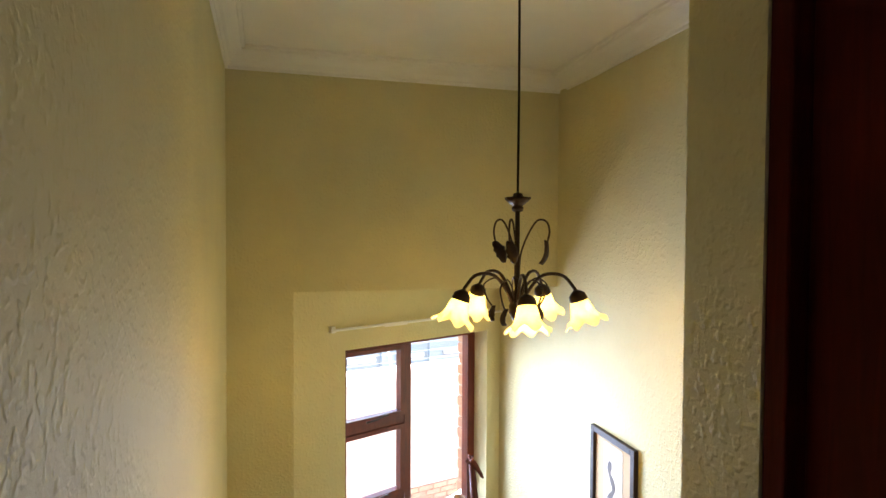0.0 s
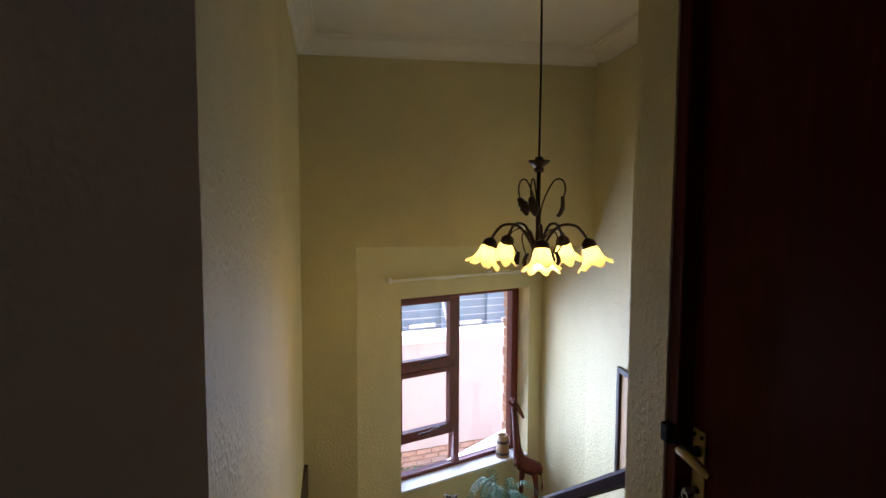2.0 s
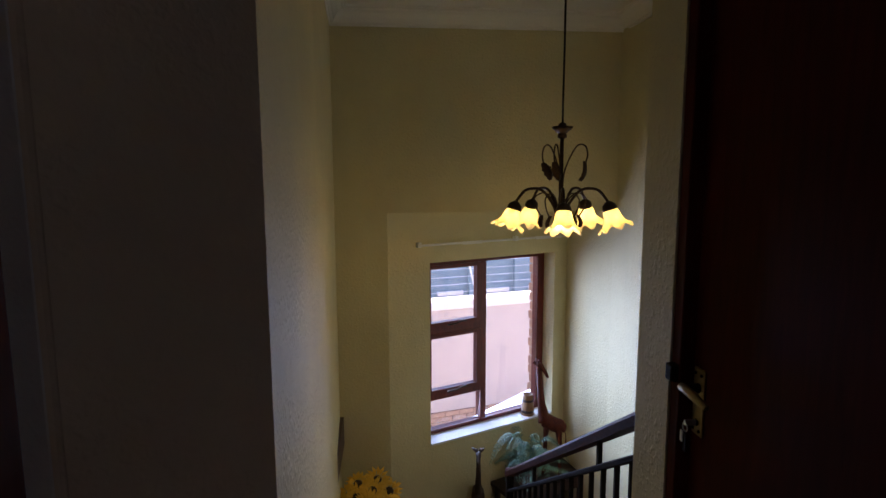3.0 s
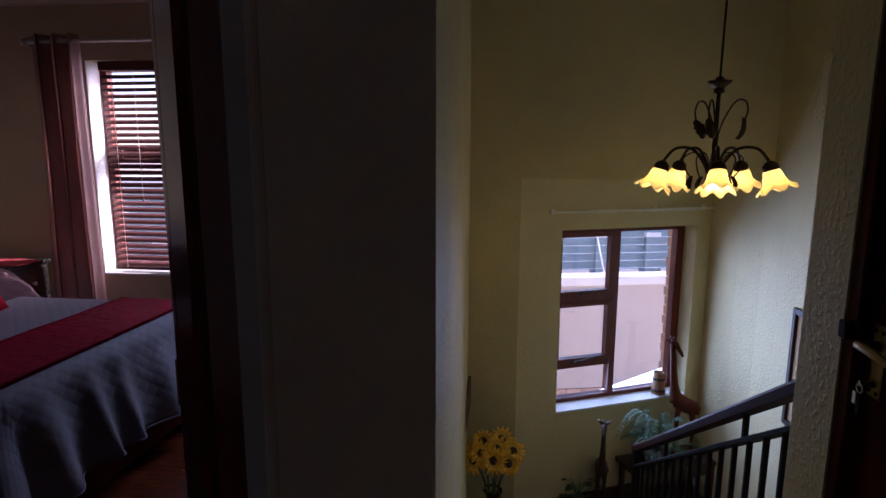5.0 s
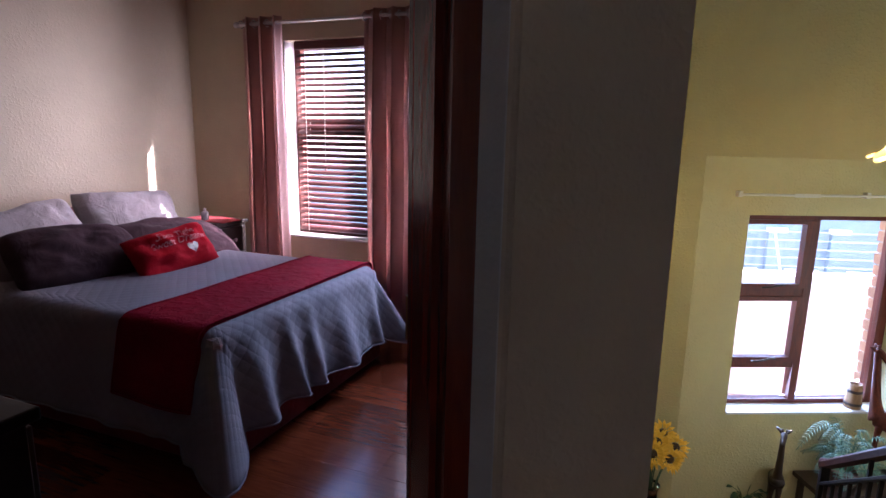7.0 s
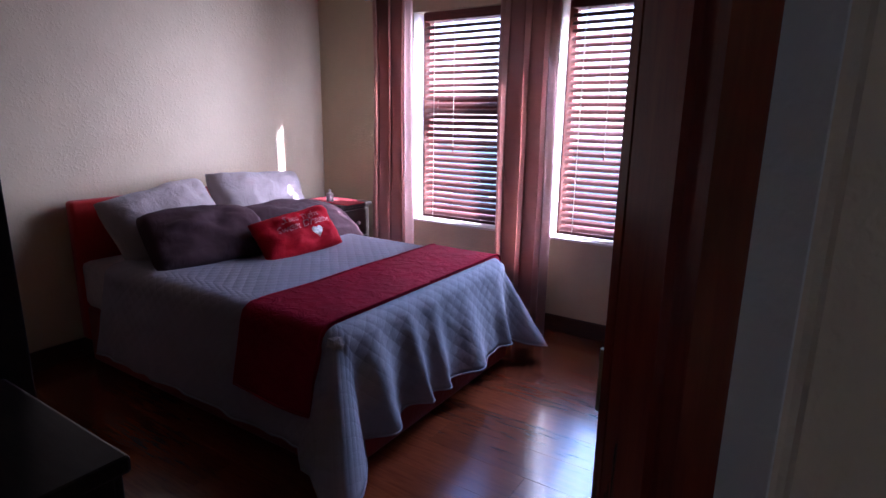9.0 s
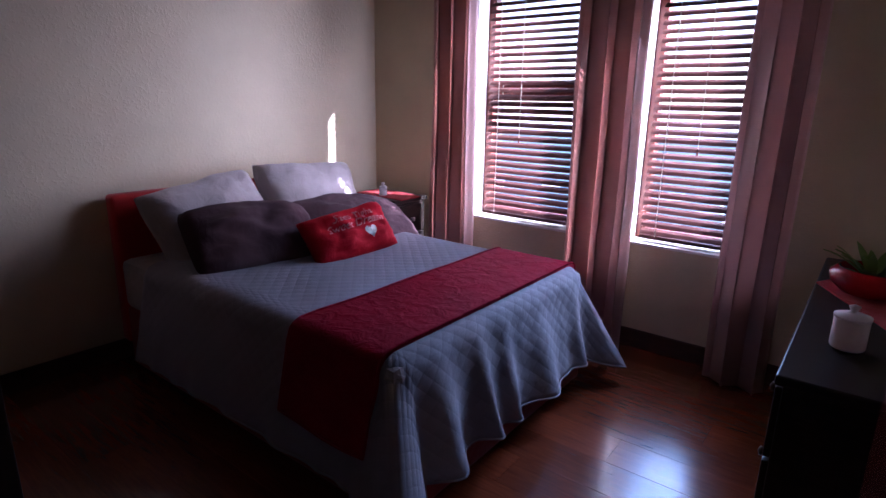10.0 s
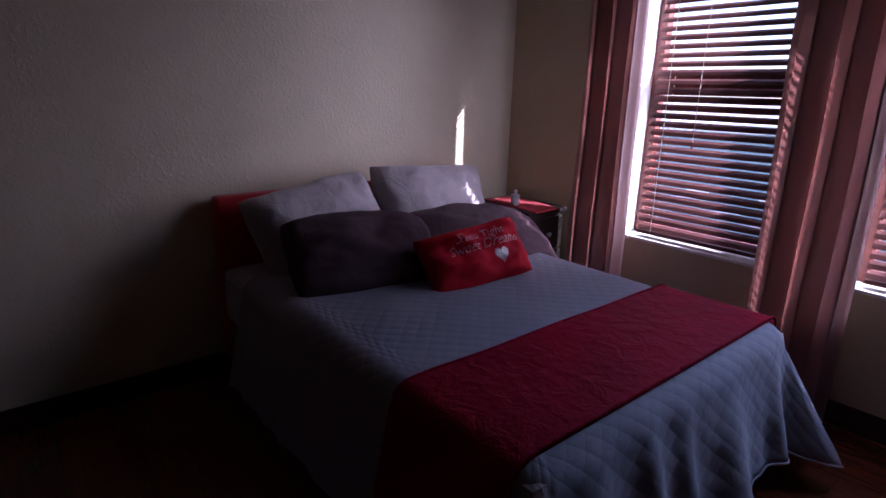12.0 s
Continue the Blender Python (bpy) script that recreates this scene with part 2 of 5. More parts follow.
M = {
    "stair_wall": plaster("olive_cream_plaster", (0.61, 0.545, 0.305), 0.8),
    "room_wall": plaster("cream_plaster", (0.57, 0.485, 0.335), 0.42),
    "pier": plaster("beige_plaster", (0.73, 0.62, 0.48), 0.5),
    "reveal": plaster("white_plaster_paint", (0.74, 0.73, 0.71), 0.5, 0.04),
    "ceiling": plain("ceiling_paint", (0.80, 0.77, 0.70), 0.7, 0, 30, 0.04, 0.03),
    "skirting": timber("dark_skirting_wood", (0.030, 0.012, 0.008), (0.07, 0.028, 0.016), 0.4, (1.5, 8, 8)),
    "door": timber("dark_mahogany_door", (0.045, 0.0035, 0.002), (0.082, 0.007, 0.004), 0.5, (9, 9, 0.8), 0, 0.0),
    "frame": timber("mahogany_frame", (0.13, 0.014, 0.008), (0.22, 0.028, 0.013), 0.18, (9, 9, 0.8), 0, 0.6),
    "window": timber("meranti_window_wood", (0.085, 0.011, 0.004), (0.17, 0.024, 0.008), 0.42, (7, 7, 1.2), 0, 0.0),
    "laminate": timber("cherry_laminate", (0.09, 0.017, 0.006), (0.165, 0.036, 0.012), 0.2, (0.9, 11, 11), 0.18, 0.35),
    "slat": timber("cherry_blind_slat", (0.085, 0.032, 0.028), (0.15, 0.06, 0.052), 0.55, (1.0, 14, 14), 0.12, 0.0),
    "black": timber("black_brown_lacquer", (0.008, 0.006, 0.005), (0.018, 0.012, 0.010), 0.38, (1.2, 9, 9), 0, 0.05),
    "wardrobe": timber("brown_wardrobe_veneer", (0.07, 0.025, 0.012), (0.13, 0.05, 0.022), 0.4, (8, 8, 1.0)),
    "rail": timber("dark_rail_wood", (0.022, 0.006, 0.0035), (0.045, 0.013, 0.006), 0.6, (8, 1.2, 8), 0, 0.0),
    "iron": plain("black_wrought_iron", (0.016, 0.012, 0.010), 0.6, 0.1, 120, 0.25, 0.2),
    "bronze": plain("dark_bronze", (0.055, 0.030, 0.018), 0.42, 0.75, 140, 0.25, 0.25),
    "brass": plain("worn_brass", (0.33, 0.25, 0.11), 0.42, 1.0, 90, 0.08, 0.12),
    "steel": plain("brushed_steel", (0.60, 0.60, 0.62), 0.3, 1.0, 200, 0.05, 0.05),
    "quilt": cloth("grey_quilted_coverlet", (0.235, 0.218, 0.25), 380, 0.28, 0.06, 0.05, 6, 0, 3.2),
    "runner": cloth("crimson_bed_runner", (0.20, 0.002, 0.015), 300, 0.7, 0.15, 0.0, 16),
    "headboard": cloth("red_headboard_cloth", (0.42, 0.016, 0.014), 400, 0.3, 0.1, 0.2, 6),
    "cushion": cloth("red_cushion_cloth", (0.42, 0.008, 0.018), 500, 0.4, 0.08, 0.0, 12),
    "pillow_light": cloth("taupe_pillow_plush", (0.34, 0.29, 0.285), 260, 0.7, 0.12, 0.2, 12),
    "pillow_dark": cloth("mauve_pillow_cotton", (0.062, 0.033, 0.038), 500, 0.6, 0.1, 0.05, 8),
    "curtain": cloth("mauve_satin_curtain", (0.40, 0.25, 0.225), 350, 0.15, 0.08, 0.3, 5, 0.55),
    "mat_red": cloth("red_table_runner", (0.45, 0.01, 0.02), 300, 0.4, 0.1, 0.1, 20),
    "valance": cloth("dark_red_valance", (0.20, 0.008, 0.010), 300, 0.4, 0.12, 0.2, 10),
    "thread": plain("pale_print", (0.62, 0.27, 0.28), 0.7, 0, 60, 0.05, 0.1),
    "pane": glass("window_glass"),
    "clear": glass("clear_glass"),
    "frosted": glass("frosted_jar_glass", (0.93, 0.90, 0.92), 0.45),
    "wax": plain("red_wax", (0.5, 0.03, 0.04), 0.4, 0, 60, 0.05),
    "white_wax": plain("white_wax", (0.78, 0.66, 0.64), 0.4, 0, 60, 0.05),
    "red_gloss": plain("red_ceramic", (0.42, 0.012, 0.016), 0.12, 0, 60, 0.03),
    "wood_carved": timber("carved_jacaranda", (0.045, 0.010, 0.005), (0.11, 0.024, 0.009), 0.6, (9, 9, 4)),
    "wood_dark": timber("dark_carved_wood", (0.028, 0.015, 0.010), (0.06, 0.032, 0.02), 0.5, (4, 4, 1.6)),
    "wood_pale": timber("pale_barrel_wood", (0.22, 0.11, 0.04), (0.36, 0.21, 0.09), 0.5, (6, 6, 1.5)),
    "fern": plain("fern_green", (0.10, 0.20, 0.13), 0.6, 0, 40, 0.1, 0.3),
    "leaf": plain("leaf_green", (0.045, 0.105, 0.045), 0.5, 0, 40, 0.1, 0.25),
    "succulent": plain("lime_leaf", (0.16, 0.26, 0.05), 0.5, 0, 40, 0.1, 0.25),
    "petal": plain("sunflower_petal", (0.85, 0.50, 0.015), 0.6, 0, 60, 0.15, 0.15),
    "seed": plain("sunflower_seed", (0.055, 0.03, 0.012), 0.8, 0, 200, 0.8, 0.4),
    "terracotta": plain("dark_terracotta", (0.12, 0.045, 0.028), 0.7, 0, 60, 0.2, 0.2),
    "pink_wall": plaster("pink_boundary_plaster", (0.50, 0.43, 0.385), 0.6, 0.05),
    "cap": plaster("white_wall_cap", (0.72, 0.70, 0.66), 0.5, 0.04),
    "grey_wall": plaster("blue_grey_wall_paint", (0.20, 0.28, 0.30), 0.5, 0.06),
    "brick": brickwork("face_brick"),
    "mortar": plaster("mortar", (0.42, 0.39, 0.35), 0.6, 0.05),
    "paving": plaster("paving", (0.42, 0.34, 0.28), 0.6, 0.12),
    "grass": plain("hedge_green", (0.06, 0.13, 0.035), 0.8, 0, 20, 0.5, 0.35),
    "plastic": plain("white_plastic", (0.75, 0.74, 0.70), 0.4, 0, 60, 0.03, 0.03),
    "paper": plain("cream_paper", (0.70, 0.62, 0.50), 0.8, 0, 60, 0.05, 0.04),
    "tan_paper": plain("tan_mount", (0.52, 0.36, 0.20), 0.8, 0, 60, 0.05, 0.05),
    "ink": plain("grey_ink", (0.13, 0.11, 0.10), 0.8, 0, 60, 0.05, 0.1),
    "picture_frame": timber("dark_picture_frame", (0.025, 0.016, 0.013), (0.05, 0.032, 0.026), 0.4, (6, 6, 2)),
    "step": timber("stair_tread_wood", (0.09, 0.035, 0.016), (0.17, 0.07, 0.032), 0.3, (1.2, 9, 9), 0, 0.3),
    "cord": plain("blind_cord", (0.50, 0.40, 0.34), 0.8, 0, 200, 0.1),
}
M["frosted"].node_tree.nodes["Principled BSDF"].inputs["Transmission Weight"].default_value = 0.45
satin = M["curtain"].node_tree.nodes["Principled BSDF"]
satin.inputs["Roughness"].default_value, satin.inputs["Specular IOR Level"].default_value = 0.38, 0.6
for key, gloss in (("runner", 0.06), ("cushion", 0.10), ("pillow_dark", 0.08), ("quilt", 0.12), ("valance", 0.08), ("wood_carved", 0.15), ("rail", 0.03), ("door", 0.06), ("iron", 0.03), ("picture_frame", 0.1), ("black", 0.18), ("slat", 0.12)):
    M[key].node_tree.nodes["Principled BSDF"].inputs["Specular IOR Level"].default_value = gloss


def shade_material():
    """Frosted amber lamp glass, lit from inside."""
    m, n, l, p = mat_new("frosted_amber_glass")
    v = coords(n, l, 1.0)
    f = noise_tex(n, l, v, 30, 4, 0.6, 0.6)
    l.new(ramp(n, l, f, [(0.3, (0.82, 0.66, 0.30)), (0.7, (0.93, 0.86, 0.55))]), p.inputs["Base Color"])
    p.inputs["Roughness"].default_value = 0.4
    tc = n.new("ShaderNodeTexCoord")
    sep = n.new("ShaderNodeSeparateXYZ")
    l.new(tc.outputs["Generated"], sep.inputs[0])
    l.new(ramp(n, l, sep.outputs[2], [(0.0, (1.0, 0.90, 0.46)), (0.42, (1.0, 0.87, 0.42)), (0.66, (0.62, 0.43, 0.10)), (1.0, (0.30, 0.19, 0.03))]), p.inputs["Emission Color"])
    p.inputs["Emission Strength"].default_value = SHADE_GLOW
    tr = n.new("ShaderNodeBsdfTranslucent")
    tr.inputs[0].default_value = (0.97, 0.86, 0.46, 1)
    mx = n.new("ShaderNodeMixShader")
    mx.inputs[0].default_value = 0.4
    l.new(p.outputs[0], mx.inputs[1])
    l.new(tr.outputs[0], mx.inputs[2])
    l.new(mx.outputs[0], n["Material Output"].inputs[0])
    return m


SHADE_GLOW, BULB_WATTS = 0.06, 0.20
M["shade"] = shade_material()


def bulb_material():
    m, n, l, p = mat_new("lit_bulb")
    p.inputs["Emission Color"].default_value = (1.0, 0.92, 0.70, 1)
    p.inputs["Emission Strength"].default_value = 6.0
    return m


M["bulb"] = bulb_material()

# ---- structure ----
TOP = 2.56
E2, E3 = Vector((-0.442, 0.577)), Vector((-0.190, 0.774))
D = Vector((0.649, 0.761)).normalized()
N = Vector((-D.y, D.x))
WT = 0.23
DT = 0.202
LAND = -1.05


def dw(s, n):
    """A place in plan by the door wall: s along it from the right-hand jamb, n through it into the bedroom."""
    q = E2 + D * s + N * n
    return (q.x, q.y)


SW_A, SW_B = (-0.190, 0.774), (-0.325, 3.37)
corner_in = (-0.46, 0.82)
struct("wall_stair_west", prism([SW_A, SW_B, (SW_B[0] - WT, 3.37), corner_in], -1.2, TOP), M["stair_wall"], "olive cream rough plastered stairwell wall", "wall")
struct("wall_room_east_lining", prism([(corner_in[0] - 0.004, corner_in[1] - 0.005), (SW_B[0] - WT - 0.004, 3.37), (SW_B[0] - WT - 0.02, 3.37), (corner_in[0] - 0.02, corner_in[1] - 0.024)], -0.2, TOP), M["room_wall"], "cream plaster face of the bedroom wall beside the stairs", "wall")
bm = prism([E2[:], E3[:], corner_in, dw(0, DT)], -0.2, TOP)
bmesh.ops.bevel(bm, geom=[e for e in bm.edges if abs(e.verts[0].co.z - e.verts[1].co.z) > 1 and min((v.co.xy - E2).length for v in e.verts) < 1e-4], offset=0.012, segments=3, affect="EDGES")
struct("wall_pier", bm, M["pier"], "beige rough plastered diagonal pier beside the bedroom door", "wall")
struct("wall_door_left", prism([dw(-0.95, 0), dw(-0.95, DT), dw(-1.5, DT), dw(-1.5, 0)], -0.2, TOP), M["pier"], "beige plastered wall at the bedroom door's hinge-free side", "wall")
struct("wall_door_lintel", prism([dw(0, 0), dw(0, DT), dw(-0.95, DT), dw(-0.95, 0)], 2.14, TOP), M["pier"], "beige plastered lintel over the bedroom door", "wall")
struct("trim_reveal", prism([dw(-0.003, 0.012), dw(0.0005, 0.012), dw(0.0005, 0.064), dw(-0.018, 0.064)], 0, 2.14), M["reveal"], "white painted plaster reveal of the bedroom door", "trim")
struct("wall_west", boxes((-4.11, -3.88, -0.6, 3.62, -0.2, TOP)), M["room_wall"], "cream stippled plaster wall behind the bed", "wall")
WIN = [(-2.955, -2.07), (-1.85, -1.06)]
WZ0, WZ1 = 0.62, 2.10
rows = [(-3.88, SW_B[0] - WT, 3.37, 3.60, -0.2, WZ0), (-3.88, SW_B[0] - WT, 3.37, 3.60, WZ1, TOP)]
xs = [-3.88, WIN[0][0], WIN[0][1], WIN[1][0], WIN[1][1], SW_B[0] - WT]
for a, b in ((0, 1), (2, 3), (4, 5)):
    rows.append((xs[a], xs[b], 3.37, 3.60, WZ0, WZ1))
struct("wall_north", boxes(*rows), M["room_wall"], "cream plaster bedroom wall with two tall windows", "wall")
struct("wall_south", boxes((-3.88, -0.9, -0.55, -0.32, -0.2, TOP)), M["room_wall"], "cream plaster bedroom wall behind the wardrobe", "wall")
# passage behind and beside the camera
struct("wall_passage_south", boxes((-1.6, 1.2, -2.1, -1.9, -0.2, TOP)), M["pier"], "beige plastered end wall of the passage", "wall")
struct("wall_passage_west", boxes((-1.6, -1.4, -1.9, -0.55, 0, TOP)), M["pier"], "beige plastered side wall of the passage", "wall")
DX, DY0, DY1 = 0.672, 0.10, 1.023
struct("wall_passage_east", boxes((DX, DX + 0.2, -1.9, DY0, 0, TOP), (DX, DX + 0.2, DY1, 1.192, -1.2, TOP), (DX, DX + 0.2, DY0, DY1, 2.14, TOP)), M["stair_wall"], "olive cream plastered wall with a closed dark door", "wall")
struct("wall_behind_door", boxes((DX + 0.2, DX + 0.25, DY0 - 0.1, DY1 + 0.1, 0, 2.2)), M["pier"], "plain wall closing the doorway", "wall")
EX = 1.525
AX, AY = 0.004, 3.37
SL = 0.45
BX = 1.384
BY = AY + SL * (BX - AX)
struct("wall_stair_east", prism([(EX, 0.6), (EX, 2.99), (1.520, 3.18), (1.504, 3.40), (1.460, 3.66), (BX, BY), (BX, 4.25), (EX + 0.23, 4.25), (EX + 0.23, 0.6)], -2.4, TOP), M["stair_wall"], "olive cream rough plastered wall beside the lower stairs", "wall")
struct("wall_stair_south", boxes((DX + 0.2, EX, 0.6, 0.8, -2.4, TOP)), M["stair_wall"], "olive cream plastered wall at the stairwell's back", "wall")
# north side: beam above, slanted wall with the window below
SOFF = 1.33
struct("wall_stair_beam", boxes((SW_B[0], EX, 3.37, 3.60, SOFF, TOP)), M["stair_wall"], "olive cream plastered upper wall above the window recess", "wall")
struct("wall_stair_strip", boxes((SW_B[0] - WT, AX, 3.37, 3.60, -1.2, SOFF)), M["stair_wall"], "olive cream plastered wall strip beside the window recess", "wall")
struct("ceiling_recess", prism([(AX, 3.60), (EX, 3.60), (EX, 4.6), (AX, 4.6)], SOFF, SOFF + 0.12), M["stair_wall"], "plastered underside of the window recess", "ceiling")
U = Vector((1, SL)).normalized()
V = Vector((-U.y, U.x))
LEN = (BX - AX) / U.x


def sw(u, v):
    """A place in plan by the slanted window wall: u along it, v outwards."""
    q = Vector((AX, AY)) + U * u + V * v
    return (q.x, q.y)


W0, W1, WB, WTOP = 0.306, 1.392, -0.305, 0.985
bm = prism([sw(0, 0), sw(W0, 0), sw(W0, 0.25), sw(0.12, 0.25)], -1.2, SOFF)
prism([sw(W1, 0), sw(LEN, 0), sw(LEN, 0.25), sw(W1, 0.25)], -1.2, SOFF, bm)
prism([sw(W0, 0), sw(W1, 0), sw(W1, 0.25), sw(W0, 0.25)], -1.2, WB, bm)
prism([sw(W0, 0), sw(W1, 0), sw(W1, 0.25), sw(W0, 0.25)], WTOP, SOFF, bm)
struct("wall_stair_window", bm, M["stair_wall"], "pale olive plastered wall holding the stair window", "wall")
struct("window_sill_stair", prism([sw(W0 + 0.003, -0.012), sw(W1 - 0.003, -0.012), sw(W1 - 0.003, 0.13), sw(W0 + 0.003, 0.13)], WB, WB + 0.014), M["reveal"], "white painted plaster sill of the stair window", "window sill")

# floors
struct("floor_landing_upper", prism([(-1.4, -1.9), (DX, -1.9), (DX, 1.192), (DX + 0.2, 1.192), (SW_A[0], 1.192), (SW_A[0], 0.774), E2[:], dw(-0.93, 0), dw(-1.5, 0)], -0.2, 0.0), M["step"], "dark wooden floor of the upper passage", "floor")
struct("floor_bedroom_slab", boxes((-3.88, -0.3, -0.32, 3.37, -0.2, -0.012)), M["skirting"], "dark underlay beneath the laminate boards", "floor")
struct("floor_stair_landing", boxes((SW_B[0] - 0.1, EX, 2.82, 4.5, LAND - 0.2, LAND)), M["step"], "wooden half landing below the window", "floor")
struct("floor_lower_hall", boxes((-0.4, EX, 0.6, 2.82, -2.4, -2.3)), M["step"], "lower hall floor at the foot of the stairs", "floor")
# ceiling with a stepped cornice
struct("ceiling", boxes((-4.11, EX + 0.25, -2.1, 3.7, TOP, TOP + 0.12)), M["ceiling"], "white painted ceiling", "ceiling")
# unseen sheet in the darker wall paint, added to cut light bounced off the ceiling
struct("ceiling_bounce_cut", prism([(-3.88, -0.32), dw(-1.2, WT), dw(0, WT), (corner_in[0] - 0.02, corner_in[1]), (SW_B[0] - WT - 0.03, 3.37), (-3.88, 3.37)], TOP - 0.012, TOP - 0.004), M["room_wall"], "unseen cream sheet under the bedroom ceiling that cuts bounced light", "ceiling")


def cornice(a, b, inward, name, label):
    """A stepped cove along a wall from a to b; inward points into the room."""
    a, b, w = Vector(a), Vector(b), Vector(inward).normalized()
    prof = [(0, TOP - 0.10), (0.012, TOP - 0.10), (0.014, TOP - 0.086), (0.024, TOP - 0.082), (0.034, TOP - 0.058), (0.056, TOP - 0.034), (0.080, TOP - 0.024), (0.084, TOP - 0.014), (0.098, TOP - 0.012), (0.10, TOP), (0, TOP)]
    bmc = bmesh.new()
    r0 = [bmc.verts.new((a.x + w.x * o, a.y + w.y * o, z)) for o, z in prof]
    r1 = [bmc.verts.new((b.x + w.x * o, b.y + w.y * o, z)) for o, z in prof]
    for i in range(len(prof)):
        j = (i + 1) % len(prof)
        bmc.faces.new((r0[i], r0[j], r1[j], r1[i]))
    bmc.faces.new(r0)
    bmc.faces.new(r1[::-1])
    bmesh.ops.recalc_face_normals(bmc, faces=bmc.faces[:])
    struct(name, bmc, M["ceiling"], label, "cornice")


cornice((SW_B[0], 3.37), (EX, 3.37), (0, -1), "trim_cornice_north", "white moulded plaster cornice")
cornice((EX, 0.8), (EX, 3.366), (-1, 0), "trim_cornice_east", "white moulded plaster cornice")
cornice(SW_A, (SW_B[0], 3.366), (1, 0.05), "trim_cornice_west", "white moulded plaster cornice")
cornice((-3.88, 3.366), (-3.88, -0.32), (1, 0), "trim_cornice_bed", "white moulded plaster cornice of the bedroom")
cornice((-3.876, 3.37), (SW_B[0] - WT - 0.02, 3.37), (0, -1), "trim_cornice_room", "white moulded plaster cornice of the bedroom")


def skirting(name, a, b, inward, z=-0.008, h=0.115):
    a, b, w = Vector(a), Vector(b), Vector(inward).normalized()
    bms = prism([a[:], b[:], (b + w * 0.016)[:], (a + w * 0.016)[:]], z, z + h)
    top = [e for e in bms.edges if all(abs(v.co.z - z - h) < 1e-5 for v in e.verts)]
    bmesh.ops.bevel(bms, geom=top, offset=0.005, segments=2, affect="EDGES")
    struct(name, bms, M["skirting"], "dark stained wooden skirting board", "baseboard")


skirting("baseboard_west", (-3.88, -0.32), (-3.88, 3.37), (1, 0))
skirting("baseboard_north", (-3.864, 3.37), (SW_B[0] - WT - 0.02, 3.37), (0, -1))
skirting("baseboard_stair_strip", (SW_B[0], 3.37), (AX, 3.37), (0, -1), LAND, 0.10)
skirting("baseboard_stair_window", sw(0.002, 0), sw(LEN, 0), (V * -1)[:], LAND, 0.10)

# stairs down to the half landing
for i in range(6):
    bm = boxes((SW_B[0] - 0.02, 0.72, 1.192 + 0.27 * i - 0.025, 1.192 + 0.27 * (i + 1), -0.175 * (i + 1) - 0.001, -0.175 * (i + 1) + 0.034), bevel=0.006)
    add_box(bm, SW_B[0] - 0.02, 0.72, 1.192 + 0.27 * i, 1.192 + 0.27 * i + 0.02, -0.175 * (i + 1) + 0.034, -0.175 * i)
    struct("stair_step", bm, M["step"], "dark wooden stair tread with its riser", "stair step")
for i in range(6):
    bm = boxes((0.86, EX, 2.82 - 0.27 * (i + 1), 2.82 - 0.27 * i + 0.025, LAND - 0.175 * (i + 1), LAND - 0.175 * (i + 1) + 0.034), bevel=0.006)
    struct("stair_step", bm, M["step"], "dark wooden stair tread of the lower flight", "stair step")

# ---- windows ----
def bedroom_window(i, x0, x1, transom):
    w = tagged(base("window_%d" % i, (0, 0, 0)), "dark cherry wooden window behind a venetian blind", "window", "", "structure")
    y0, y1 = 3.50, 3.56
    f = 0.055
    part("window_frame", boxes((x0, x0 + f, y0, y1, WZ0, WZ1), (x1 - f, x1, y0, y1, WZ0, WZ1), (x0 + f, x1 - f, y0, y1, WZ1 - f, WZ1), (x0 + f, x1 - f, y0, y1, WZ0, WZ0 + f + 0.02)), M["window"], w)
    if transom:
        part("transom", boxes((x0 + f, x1 - f, y0 - 0.004, y1, 1.41, 1.54), bevel=0.006), M["window"], w)
    spans = [(WZ0 + f + 0.02, 1.41), (1.54, WZ1 - f)] if transom else [(WZ0 + f + 0.02, WZ1 - f)]
    for a, b in spans:
        p = part("pane", boxes((x0 + f, x1 - f, 3.526, 3.532, a, b)), M["pane"], w)
        p.visible_shadow = False
    # thin white sheets over the cream reveals, added so sunlight shows brighter there
    for a, b in ((x0 + 0.0005, x0 + 0.004), (x1 - 0.004, x1 - 0.0005)):
        part("reveal_brightener", boxes((a, b, 3.373, 3.499, WZ0 + 0.017, WZ1 - 0.001)), M["reveal"], w, "white sheet added to brighten the sunlit reveal")
    part("window_sill", boxes((x0 + 0.005, x1 - 0.005, 3.358, 3.50, WZ0, WZ0 + 0.016), bevel=0.003), M["reveal"], w, "white sunlit plaster sill")


bedroom_window(1, WIN[0][0], WIN[0][1], True)
bedroom_window(2, WIN[1][0], WIN[1][1], False)


